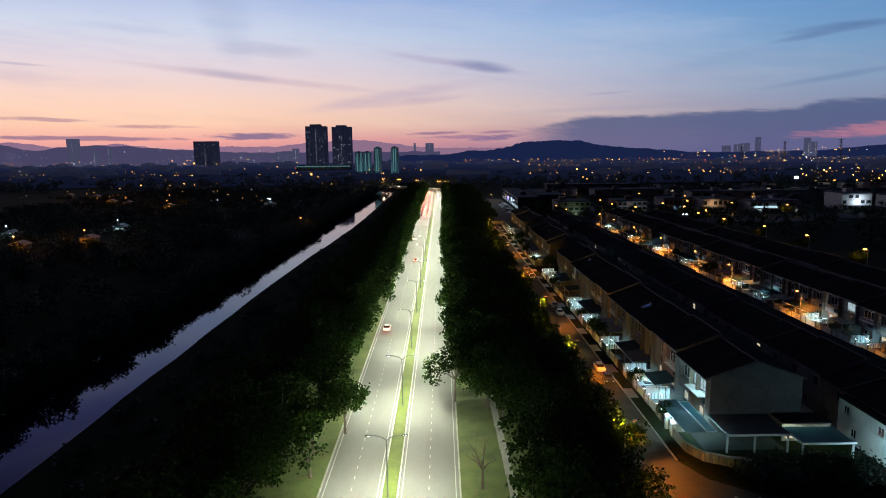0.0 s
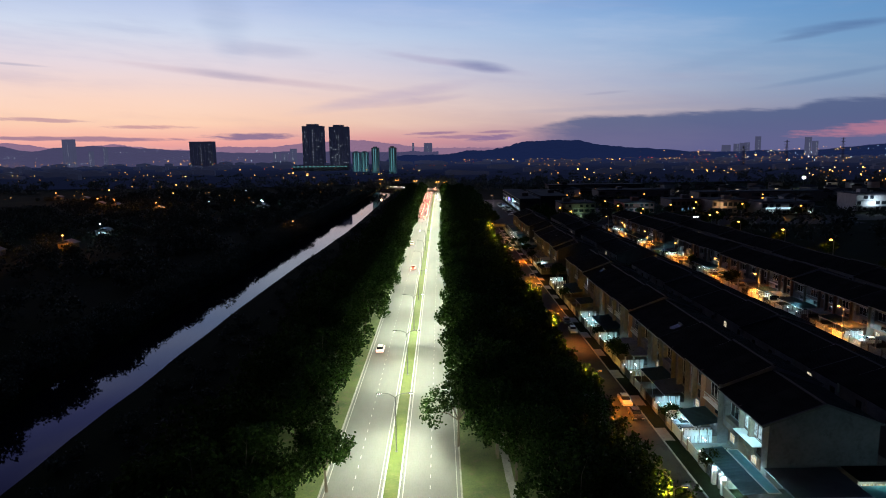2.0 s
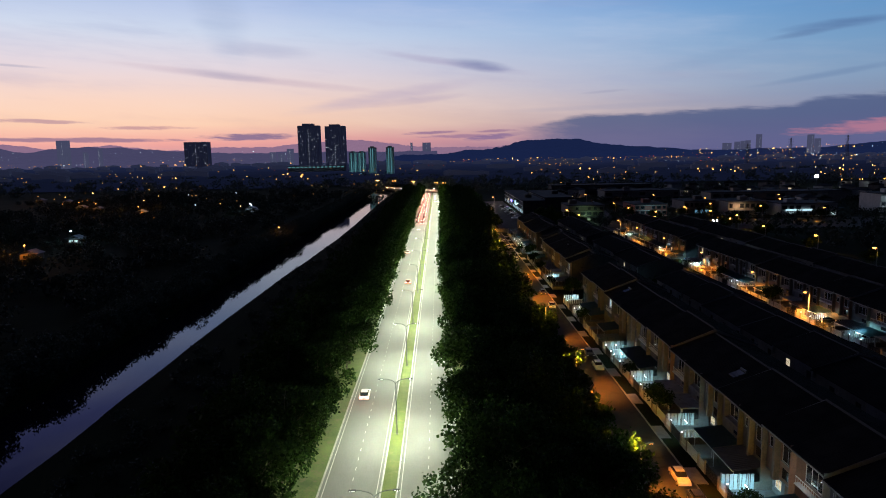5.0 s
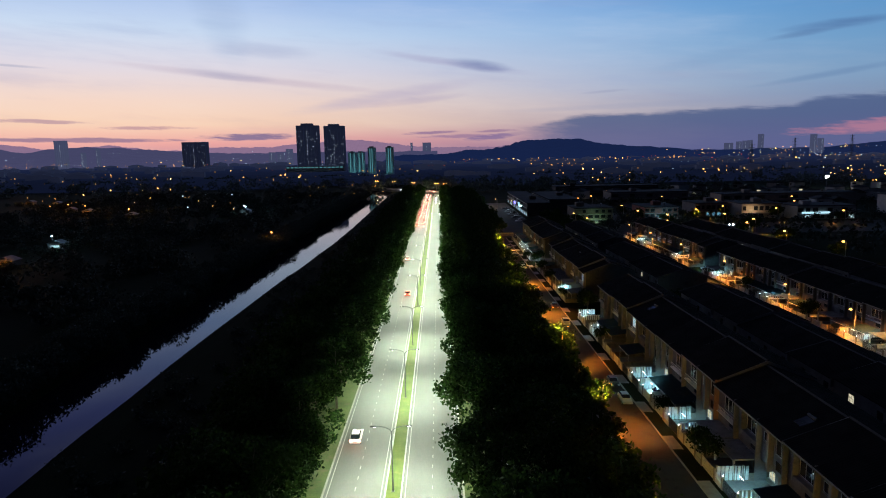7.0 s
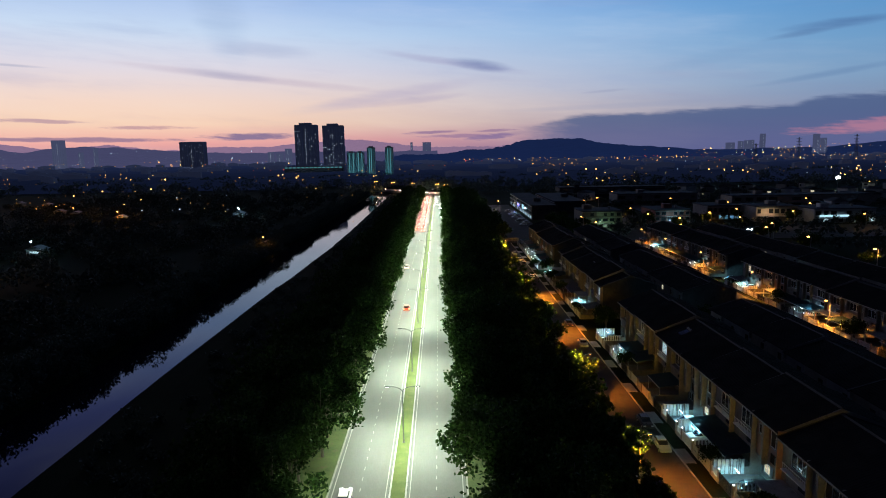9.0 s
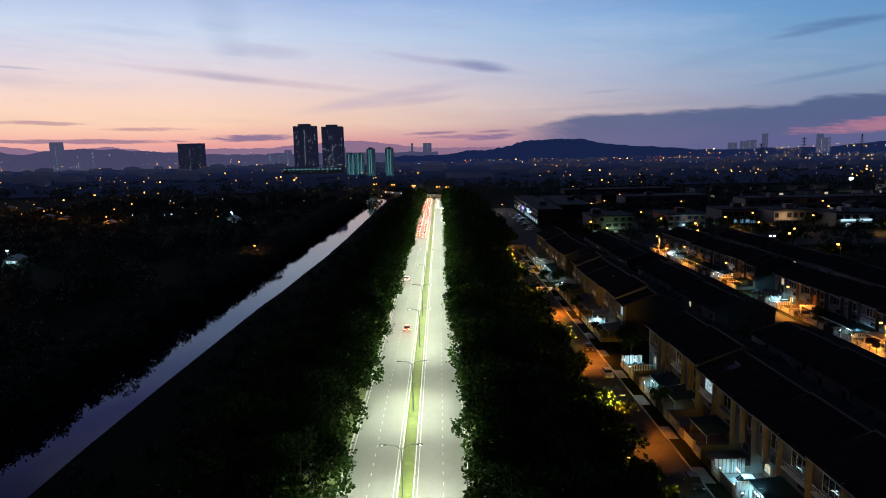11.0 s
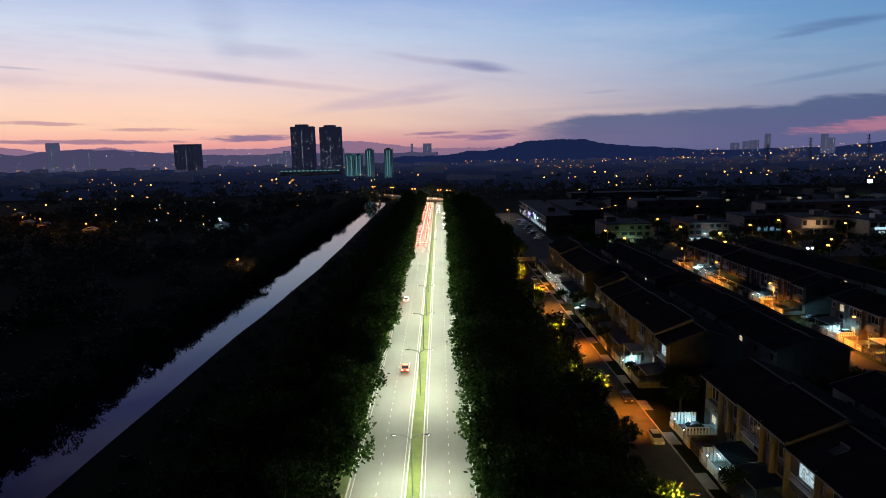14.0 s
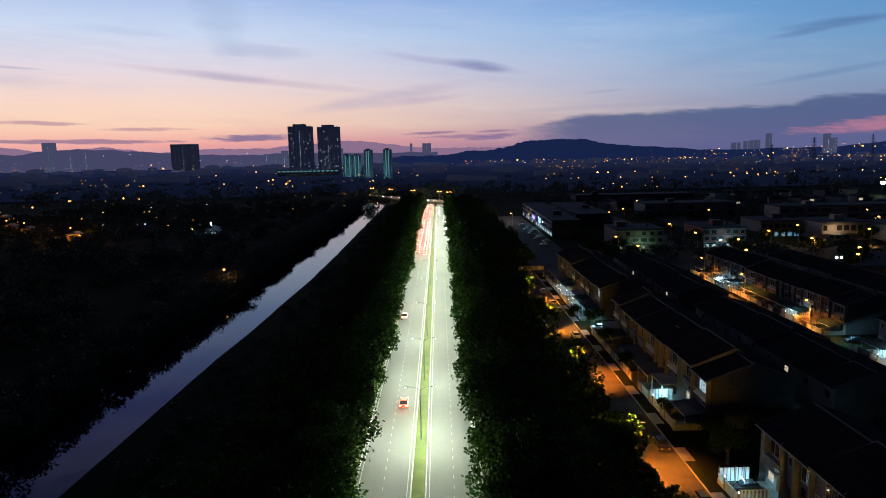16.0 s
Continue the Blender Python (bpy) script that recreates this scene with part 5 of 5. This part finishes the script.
block(345, 480, 375, 500, 9.0, M["white_wall"], "brightly lit white building", 2, M["lit_cool"], 7)


def town_house(x, y, w, dp, h, wall, pane, turn, label):
    """A two-storey house with a hipped roof and a porch."""
    t = thing("town_house", label, "house", "houses beyond the shops", (x, y, 0), turn)
    part("wall", bar(-w / 2, -dp / 2, -0.1, w / 2, dp / 2, h, bevel=0.05), wall, t)
    bm = bmesh.new()
    a, b, r = w / 2 + 0.7, dp / 2 + 0.7, w * 0.22
    vs = [bm.verts.new(c) for c in ((-a, -b, h), (a, -b, h), (a, b, h), (-a, b, h), (-a, -b, h + 0.18), (a, -b, h + 0.18), (a, b, h + 0.18), (-a, b, h + 0.18), (0, -b + r * 1.6, h + r), (0, b - r * 1.6, h + r))]
    for f in ((3, 2, 1, 0), (0, 1, 5, 4), (1, 2, 6, 5), (2, 3, 7, 6), (3, 0, 4, 7), (4, 5, 8), (5, 6, 9, 8), (6, 7, 9), (7, 4, 8, 9)):
        bm.faces.new([vs[i] for i in f])
    part("roof", bm, M["flat_roof"] if wall is M["white_wall"] else M["roof_tile"], t, "dark hipped roof")
    part("window", bar(-w * 0.36, -dp / 2 - 0.08, h * 0.58, -w * 0.06, -dp / 2 - 0.004, h * 0.86), pane, t)
    part("porch", bar(-w * 0.1, -dp / 2 - 3.2, h * 0.42, w * 0.48, -dp / 2 - 0.004, h * 0.46, bevel=0.03), M["concrete"], t)


town = np.random.default_rng(5)
for y, x0, x1, step in ((528, 236, 330, 15), (590, 236, 420, 16), (655, 120, 470, 17), (735, 150, 560, 21)):
    x = x0
    while x < x1:
        if town.random() < 0.8:
            k = int(town.integers(4))
            town_house(x, y + town.uniform(-7, 7), town.uniform(9, 12), town.uniform(10, 14), town.uniform(5.6, 7.0), (M["cream_wall"], M["white_wall"], M["grey_wall"], M["cream_wall"])[k],
                       M["lit_warm"] if town.random() < 0.12 else M["lit_cool"] if town.random() < 0.12 else M["glass"], town.uniform(-12, 12), ("cream", "white", "grey", "cream")[k] + " two-storey house with a dark hipped roof")
        x += step


def sign(x0, y0, z0, x1, y1, z1, mat, label):
    t = thing("shop_sign", label, "sign", "shop signs", (0, 0, 0))
    part("panel", bar(x0, y0, z0, x1, y1, z1, bevel=0.03), mat, t)
    part("bracket", bar((x0 + x1) / 2 - 0.1, (y0 + y1) / 2 - 0.1, z0 - 0.6, (x0 + x1) / 2 + 0.1, (y0 + y1) / 2 + 0.1, z0 - 0.004), M["steel"], t)


violet = glow("violet_sign_light", (0.25, 0.2, 1.0), 3.0)
white_sign = glow("white_sign_light", (0.6, 0.85, 1.0), 0.9)
sign(65.86, 566, 3.6, 66.42, 574, 5.2, violet, "glowing violet-blue shop sign panel")
sign(65.86, 540, 3.4, 66.42, 546, 6.4, white_sign, "glowing white shop sign panel")
sign(65.86, 590, 3.4, 66.42, 594, 4.6, M["lit_warm"], "warm glowing shop sign panel")
sign(350, 479.3, 6.6, 366, 479.96, 8.0, white_sign, "long glowing white sign panel")
sign(229, 454.3, 3.4, 246, 454.96, 4.6, white_sign, "long glowing white shopfront sign")
lamp("front_glow", "POINT", (63.5, 570, 4.0), 900.0, (0.3, 0.25, 1.0), 0.5)
lamp("front_glow", "POINT", (358, 475, 6.0), 7000.0, (0.85, 0.95, 1.0), 0.5)
# no sign here: added to brighten the white corner building
lamp("front_glow", "POINT", (312, 466, 6.0), 3600.0, (0.7, 0.85, 1.0), 0.5)
# a fence lit by a lamp at the street's far end
bm = bmesh.new()
for i in range(30):
    box(bm, 31 + i * 0.5, 401.5, 0, 31.3 + i * 0.5, 401.6, 1.8)
tagged(link_mesh("fence_panel", bm, M["cream_wall"]), "pale slatted fence at the end of the street", "fence", kind="stuff")
lamp("street_light", "POINT", (37.0, 397.0, 4.5), 500.0, SODIUM, 0.2)

# ---- huts and houses in the woods on the other bank ----
def hut(x, y, w, dp, h, wall, label, pane):
    t = thing("hut", label, "hut", "huts beyond the river", (x, y, 0))
    part("wall", bar(-w / 2, -dp / 2, -0.1, w / 2, dp / 2, h), wall, t)
    part("roof", prism(bmesh.new(), [(-w / 2 - 0.6, h), (0, h + w * 0.22), (w / 2 + 0.6, h), (w / 2 + 0.6, h + 0.15), (0, h + w * 0.22 + 0.15), (-w / 2 - 0.6, h + 0.15)], "y", -dp / 2 - 0.5, dp / 2 + 0.5), M["metal_roof"], t)
    part("window", bar(-w * 0.3, -dp / 2 - 0.05, 1.0, w * 0.3, -dp / 2 - 0.004, 2.1), pane, t)
    return t


for x, y, colour, power, label in HUTS:
    hut(x, y, 7.5, 5.5, 2.8, M["dun_wall"] if colour is SODIUM else M["grey_wall"], label, M["lit_cool"] if colour is TUBE else M["glass"])
    lamp("yard_light", "POINT", (x + 1.0, y - 6.8, 6.6), power * (2.6 if colour is SODIUM else 1.2), colour, 0.3)
    t = thing("yard_lamp", "yard lamp on a thin post, lit", "lamp", "yard lamps", (x + 1.0, y - 6.0, 0))
    part("post", rod(bmesh.new(), (0, 0, 0), (0, 0, 7.0), 0.07, 0.05, 6), M["steel"], t)
    part("bulb", bar(-0.3, -0.3, 7.0, 0.3, 0.3, 7.5, bevel=0.1), M["sodium"] if colour is SODIUM else M["tube"], t)


def far_hazed(name, base, haze_glow, strength, deep=None):
    """Far woods and walls with the evening haze painted on as faint emission."""
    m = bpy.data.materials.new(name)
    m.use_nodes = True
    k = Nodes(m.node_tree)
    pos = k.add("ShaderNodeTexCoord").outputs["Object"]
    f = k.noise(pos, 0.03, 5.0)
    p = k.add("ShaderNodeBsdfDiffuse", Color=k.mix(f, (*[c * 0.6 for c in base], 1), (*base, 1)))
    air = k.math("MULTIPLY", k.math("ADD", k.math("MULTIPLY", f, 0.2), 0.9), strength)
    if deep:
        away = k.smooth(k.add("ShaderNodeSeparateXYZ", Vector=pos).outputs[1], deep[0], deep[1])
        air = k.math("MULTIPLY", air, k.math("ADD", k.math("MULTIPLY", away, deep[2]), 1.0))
    e = k.add("ShaderNodeEmission", Color=(*haze_glow, 1), Strength=air)
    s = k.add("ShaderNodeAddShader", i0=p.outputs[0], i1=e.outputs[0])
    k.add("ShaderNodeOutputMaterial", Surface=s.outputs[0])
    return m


# bluish haze painted onto the far towers as emission
far_tower = far_hazed("far_tower_painted_haze", (0.05, 0.05, 0.055), (0.058, 0.06, 0.112), 1.0)


# ---- towers on the horizon ----
def tower(x0, x1, y, h, dp, mat, label, lit_cols, lit_share, strips=None, seed=0, crown=0.0):
    rng = np.random.default_rng(seed)
    w = x1 - x0
    t = thing("tower_block", label, "tower", "towers on the horizon", (x0, y, 0))
    part("body", bar(0, 0, 0, w, dp, h, bevel=0.3), mat, t)
    bm = bmesh.new()
    for i in range(1, 6):
        box(bm, w * i / 6 - 0.5, -0.8, 0, w * i / 6 + 0.5, -0.02, h * 0.985)
    part("rib", bm, mat, t)
    if crown:
        part("crown", bar(w * 0.22, 1, h + 0.01, w * 0.72, dp - 1, h + crown), mat, t)
    floors = int(h / 3.3)
    me = None
    if lit_cols:
        for f in range(2, floors - 1):
            for c in range(lit_cols):
                mid = abs(c - (lit_cols - 1) / 2) < 0.6
                if rng.random() < (0.75 if mid else lit_share):
                    at = (w * (c + 0.5) / lit_cols, -0.9, f * 3.3)
                    if me is None:
                        first = part("window", bar(-0.6, -0.1, -0.5, 0.6, 0.1, 0.5), M["tower_window"], t, "lit window")
                        first.location, me = at, first.data
                    else:
                        s = rng.uniform(0.6, 1.3)
                        same("window", me, t, at, 0.0, (s, 1, s))
    if strips:
        for u in strips:
            part("light_strip", bar(w * u - 0.6, -1.1, h * 0.2, w * u + 0.6, -0.85, h * 0.97), M["teal_strip"], t, "pale teal strip light")
    return t


M["tower_window"] = glow("tower_window_light", (0.85, 0.9, 1.0), 0.7)
# same painted haze, weaker, on the nearer tower fronts
hazy_tower = far_hazed("tower_facade_painted_haze", (0.14, 0.14, 0.16), (0.006, 0.007, 0.017), 1.0)
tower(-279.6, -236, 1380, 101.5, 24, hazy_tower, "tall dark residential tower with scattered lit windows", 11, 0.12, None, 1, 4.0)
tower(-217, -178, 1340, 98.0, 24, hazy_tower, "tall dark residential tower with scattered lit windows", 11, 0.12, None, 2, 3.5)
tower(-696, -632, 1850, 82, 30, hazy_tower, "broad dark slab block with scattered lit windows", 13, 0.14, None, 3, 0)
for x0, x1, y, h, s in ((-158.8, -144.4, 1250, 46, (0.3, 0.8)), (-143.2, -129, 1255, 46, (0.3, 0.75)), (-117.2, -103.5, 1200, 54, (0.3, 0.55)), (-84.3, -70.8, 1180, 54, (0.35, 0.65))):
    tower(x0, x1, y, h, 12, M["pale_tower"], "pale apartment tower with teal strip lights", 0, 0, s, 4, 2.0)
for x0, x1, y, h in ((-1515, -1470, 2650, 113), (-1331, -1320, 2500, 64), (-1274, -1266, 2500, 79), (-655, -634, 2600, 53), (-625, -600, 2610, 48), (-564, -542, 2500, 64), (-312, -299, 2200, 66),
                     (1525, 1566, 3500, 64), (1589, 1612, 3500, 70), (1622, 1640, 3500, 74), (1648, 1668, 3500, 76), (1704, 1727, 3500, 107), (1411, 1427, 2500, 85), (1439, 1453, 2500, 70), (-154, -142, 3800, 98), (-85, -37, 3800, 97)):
    tower(x0, x1, y, h, 20, far_tower, "far tower block with evening haze painted on", 3, 0.05, None, int(h), 0)
t = thing("tower_podium", "long low podium with bright lights below the twin towers", "podium", "", (-290, 1325, 0))
part("body", bar(0, 0, 0, 112, 18, 21), M["gable"], t)
for i in range(14):
    part("light_strip", bar(i * 8 + 1, -0.6, 17.5, i * 8 + 6, -0.1, 19.5), M["teal_strip"], t)


# added fill lamps without fixtures, to brighten the tower fronts
for x, y, z, power in ((-268, 1305, 24, 2400.0), (-246, 1305, 24, 2400.0), (-208, 1300, 24, 2400.0), (-188, 1300, 24, 2400.0), (-664, 1780, 12, 5200.0), (-137, 1215, 12, 2200.0), (-95, 1150, 12, 2200.0)):
    lamp("tower_fill", "POINT", (x, y, z), power * (5.0 if x > -150 else 1.0), (0.3, 0.85, 0.95) if x > -150 else (0.62, 0.72, 1.0), 1.0)


# pylons on the right
def pylon(x, y, h):
    t = thing("pylon", "dark lattice power pylon against the evening sky", "pylon", "pylons", (x, y, 0))
    bm = bmesh.new()
    for sx in (-1, 1):
        for sy in (-1, 1):
            rod(bm, (sx * 4, sy * 4, 0), (sx * 0.8, sy * 0.8, h), 0.45, 0.3, 4)
    for i in range(8):
        a, b = i / 8, (i + 1) / 8
        wa, wb = 4 - 3.2 * a, 4 - 3.2 * b
        rod(bm, (-wa, -wa, h * a), (wb, -wb, h * b), 0.25, 0.25, 4)
        rod(bm, (wa, -wa, h * a), (-wb, -wb, h * b), 0.25, 0.25, 4)
    part("mast", bm, M["black_metal"], t)
    for z in (0.72, 0.84, 0.95):
        part("cross_arm", rod(bmesh.new(), (-7, 0, h * z), (7, 0, h * z), 0.4, 0.4, 4), M["black_metal"], t)


pylon(1113, 1800, 71)
pylon(905, 1700, 64)
pylon(700, 1500, 50)


# ---- hills and far lights ----
def ridge_line(name, label, y, depth, x0, x1, bumps, base, rough, material, seed):
    """A rolling hill range: a sheet that climbs from its foot to a crest and falls behind it."""
    verts, faces = [], []
    n = 520
    for i in range(n + 1):
        x = x0 + (x1 - x0) * i / n
        h = base + sum(a * math.exp(-((x - c) / w) ** 2) for c, w, a in bumps)
        h += rough * (noise.noise((x * 0.012, seed, 0)) + 0.5 * noise.noise((x * 0.05, seed, 1)) + 0.3 * noise.noise((x * 0.11, seed, 2)) + 0.22 * noise.noise((x * 0.3, seed, 3)))
        h = max(h, 0.5)
        for u, k in ((0, -0.02), (0.3, 0.3), (0.65, 0.72), (0.9, 0.97), (1.0, 1.0), (1.3, 0.6)):
            verts.append((x, y - depth + depth * u, h * k + (rough * 0.5 * noise.noise((x * 0.02, u * 6, seed)) if 0 < u < 1 else 0)))
    for i in range(n):
        for j in range(5):
            a = i * 6 + j
            faces.append((a, a + 6, a + 7, a + 1))
    tagged(new(name, raw_mesh(name, verts, faces, material)), label, "hills", kind="structure")


# haze before the hills is put into their materials as bluish or violet emission
hill_a = far_hazed("near_hill_hazed_woods", (0.03, 0.035, 0.035), (0.0085, 0.0148, 0.056), 1.0)
hill_b = far_hazed("left_ridge_hazed_woods", (0.03, 0.03, 0.035), (0.062, 0.056, 0.118), 1.0)
hill_c = far_hazed("hazed_far_mountains", (0.03, 0.03, 0.035), (0.27, 0.155, 0.245), 1.0)
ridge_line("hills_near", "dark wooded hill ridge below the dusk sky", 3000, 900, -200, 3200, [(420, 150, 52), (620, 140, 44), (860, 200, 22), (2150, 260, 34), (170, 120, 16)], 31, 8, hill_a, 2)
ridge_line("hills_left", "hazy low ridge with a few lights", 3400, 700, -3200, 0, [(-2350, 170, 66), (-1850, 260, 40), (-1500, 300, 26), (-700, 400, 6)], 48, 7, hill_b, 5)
ridge_line("mountains_far", "far mountain range with pale violet haze painted on", 4500, 600, -4200, 600, [(-2950, 300, 66), (-2250, 260, 50), (-1450, 260, 26), (-560, 320, 58), (-950, 240, 26)], 72, 9, hill_c, 9)


def canopy():
    """The wooded plain far off: one uneven sheet of treetops."""
    verts, faces = [], []
    nx, ny = 150, 42
    for j in range(ny + 1):
        y = 900 + 1250 * j / ny
        for i in range(nx + 1):
            x = -1900 + 3900 * i / nx
            z = 9 + 4.5 * noise.noise((x * 0.02, y * 0.02, 4)) + 3.5 * noise.noise((x * 0.09, y * 0.07, 8))
            if -190 < x < 90 and y < 980:
                z -= 14
            verts.append((x, y, z if 0 < j < ny else -3))
    for j in range(ny):
        for i in range(nx):
            a = j * (nx + 1) + i
            faces.append((a, a + 1, a + nx + 2, a + nx + 1))
    # haze over the plain: painted emission that grows with distance
    tagged(new("backdrop_plain", raw_mesh("backdrop_plain", verts, faces, far_hazed("far_plain_hazed_woods", (0.02, 0.025, 0.025), (0.0048, 0.0066, 0.0195), 1.0, (900, 2100, 1.4)))), "far wooded plain with evening haze painted on", "woods", kind="structure")


canopy()


def far_roofs():
    """Low roofs and house fronts among the far trees."""
    rng = np.random.default_rng(31)
    bm = bmesh.new()
    for _ in range(300):
        x, y = rng.uniform(-1500, 1700), rng.uniform(1000, 2300)
        if -340 < x < 0 and y < 1400:
            continue
        w, h, e = rng.uniform(7, 26), rng.uniform(3, 8) + 10, rng.uniform(6, 12)
        prism(bm, [(x - w, 3), (x + w, 3), (x + w, h), (x + w * rng.uniform(-0.3, 0.3), h + rng.uniform(0.5, 4)), (x - w, h)], "y", y, y + e)
    # walls carry painted haze, a bluish emission stronger further off
    tagged(link_mesh("far_roofs", bm, far_hazed("hazed_far_house_walls", (0.16, 0.16, 0.18), (0.009, 0.0105, 0.023), 1.0, (900, 2300, 1.2))), "scattered low roofs of far houses between trees", "houses", kind="stuff")


far_roofs()


def far_lights(name, label, material, seed, spots):
    """Many small lights of streets and houses far away."""
    rng = np.random.default_rng(seed)
    pts, faces = [], []
    for x, y, z, s in spots:
        k = len(pts)
        pts += [(x - s, y, z), (x, y - s, z), (x + s, y, z), (x, y + s, z), (x, y, z + s), (x, y, z - s)]
        faces += [(k, k + 1, k + 4), (k + 1, k + 2, k + 4), (k + 2, k + 3, k + 4), (k + 3, k, k + 4), (k + 1, k, k + 5), (k + 2, k + 1, k + 5), (k + 3, k + 2, k + 5), (k, k + 3, k + 5)]
    tagged(new(name, raw_mesh(name, pts, faces, material)), label, "lights", kind="stuff")


rng = np.random.default_rng(77)


def scatter(n, x0, x1, y0, y1, z0, z1, s):
    """Lights strung in short rows, as along streets."""
    out = []
    while len(out) < n:
        x, y = rng.uniform(x0, x1), rng.uniform(y0, y1)
        a, m, z = rng.uniform(-0.5, 0.5), int(rng.integers(1, 6)), rng.uniform(z0, z1)
        for i in range(m):
            q = y + i * 22 * math.sin(a)
            out.append((x + i * rng.uniform(14, 30), q, z + rng.uniform(-1, 1), s * q / 1000 * (0.55 + 0.75 * rng.random() ** 2)))
    return out


warm = (scatter(110, 60, 1250, 1500, 2100, 17, 21, 0.75) + scatter(40, 60, 1100, 1050, 1500, 15, 20, 0.8) + scatter(60, -1300, 0, 1300, 2100, 16, 21, 0.6) + scatter(110, 120, 700, 600, 1100, 11, 15, 1.0)
        + scatter(80, -700, -60, 760, 1200, 14, 19, 0.9) + scatter(44, -420, -100, 480, 760, 9.5, 11.5, 0.85) + scatter(90, 700, 2100, 2000, 2800, 22, 50, 0.7) + scatter(90, -2200, -500, 2100, 2800, 9, 26, 0.55))
cold = (scatter(40, 60, 1400, 1300, 2100, 17, 22, 0.6) + scatter(30, -1300, 0, 1150, 2200, 16, 22, 0.5) + scatter(25, 120, 600, 620, 1150, 9, 14, 0.7) + scatter(110, -2500, -700, 2500, 2850, 12, 66, 0.4)
        + scatter(40, 900, 2100, 2000, 2800, 22, 54, 0.55) + scatter(8, -320, -100, 560, 760, 4, 6, 0.8))
red = scatter(40, 60, 1700, 1300, 2100, 17, 22, 0.65) + scatter(10, -900, 0, 1100, 1900, 17, 22, 0.6)
far_lights("far_warm_lights", "scattered amber street lights far away", M["dot_warm"], 1, warm)
far_lights("far_white_lights", "scattered white house lights far away", M["dot_white"], 2, cold)
far_lights("far_red_lights", "scattered red signal lights far away", M["dot_red"], 3, red)
t = thing("flood_light", "very bright white floodlight on a mast", "floodlight", "", (408.5, 730, 0))
part("mast", rod(bmesh.new(), (0, 0, 0), (0, 0, 11), 0.2, 0.12, 8), M["steel"], t)
# head larger than life, its shape standing in for the lamp's glare
part("lamp_head", bar(-1.9, -0.5, 11.0, 1.9, 0.5, 13.6, bevel=0.3), M["head"], t, "blinding white lamp head")
lamp("flood_light", "POINT", (408.5, 728.5, 11.8), 9000.0, (0.85, 0.95, 1.0), 0.6)
t = thing("flood_light", "twin cold white lamps on a post behind the terrace", "floodlight", "", (149.7, 375, 0))
part("mast", rod(bmesh.new(), (0, 0, 0), (0, 0, 7), 0.1, 0.07, 8), M["steel"], t)
for x in (-1.4, 0.4):
    part("lamp_head", bar(x, -0.3, 7.0, x + 0.7, 0.3, 7.6, bevel=0.1), M["tube"], t)
lamp("flood_light", "POINT", (149.7, 373.5, 7.2), 900.0, TUBE, 0.4)
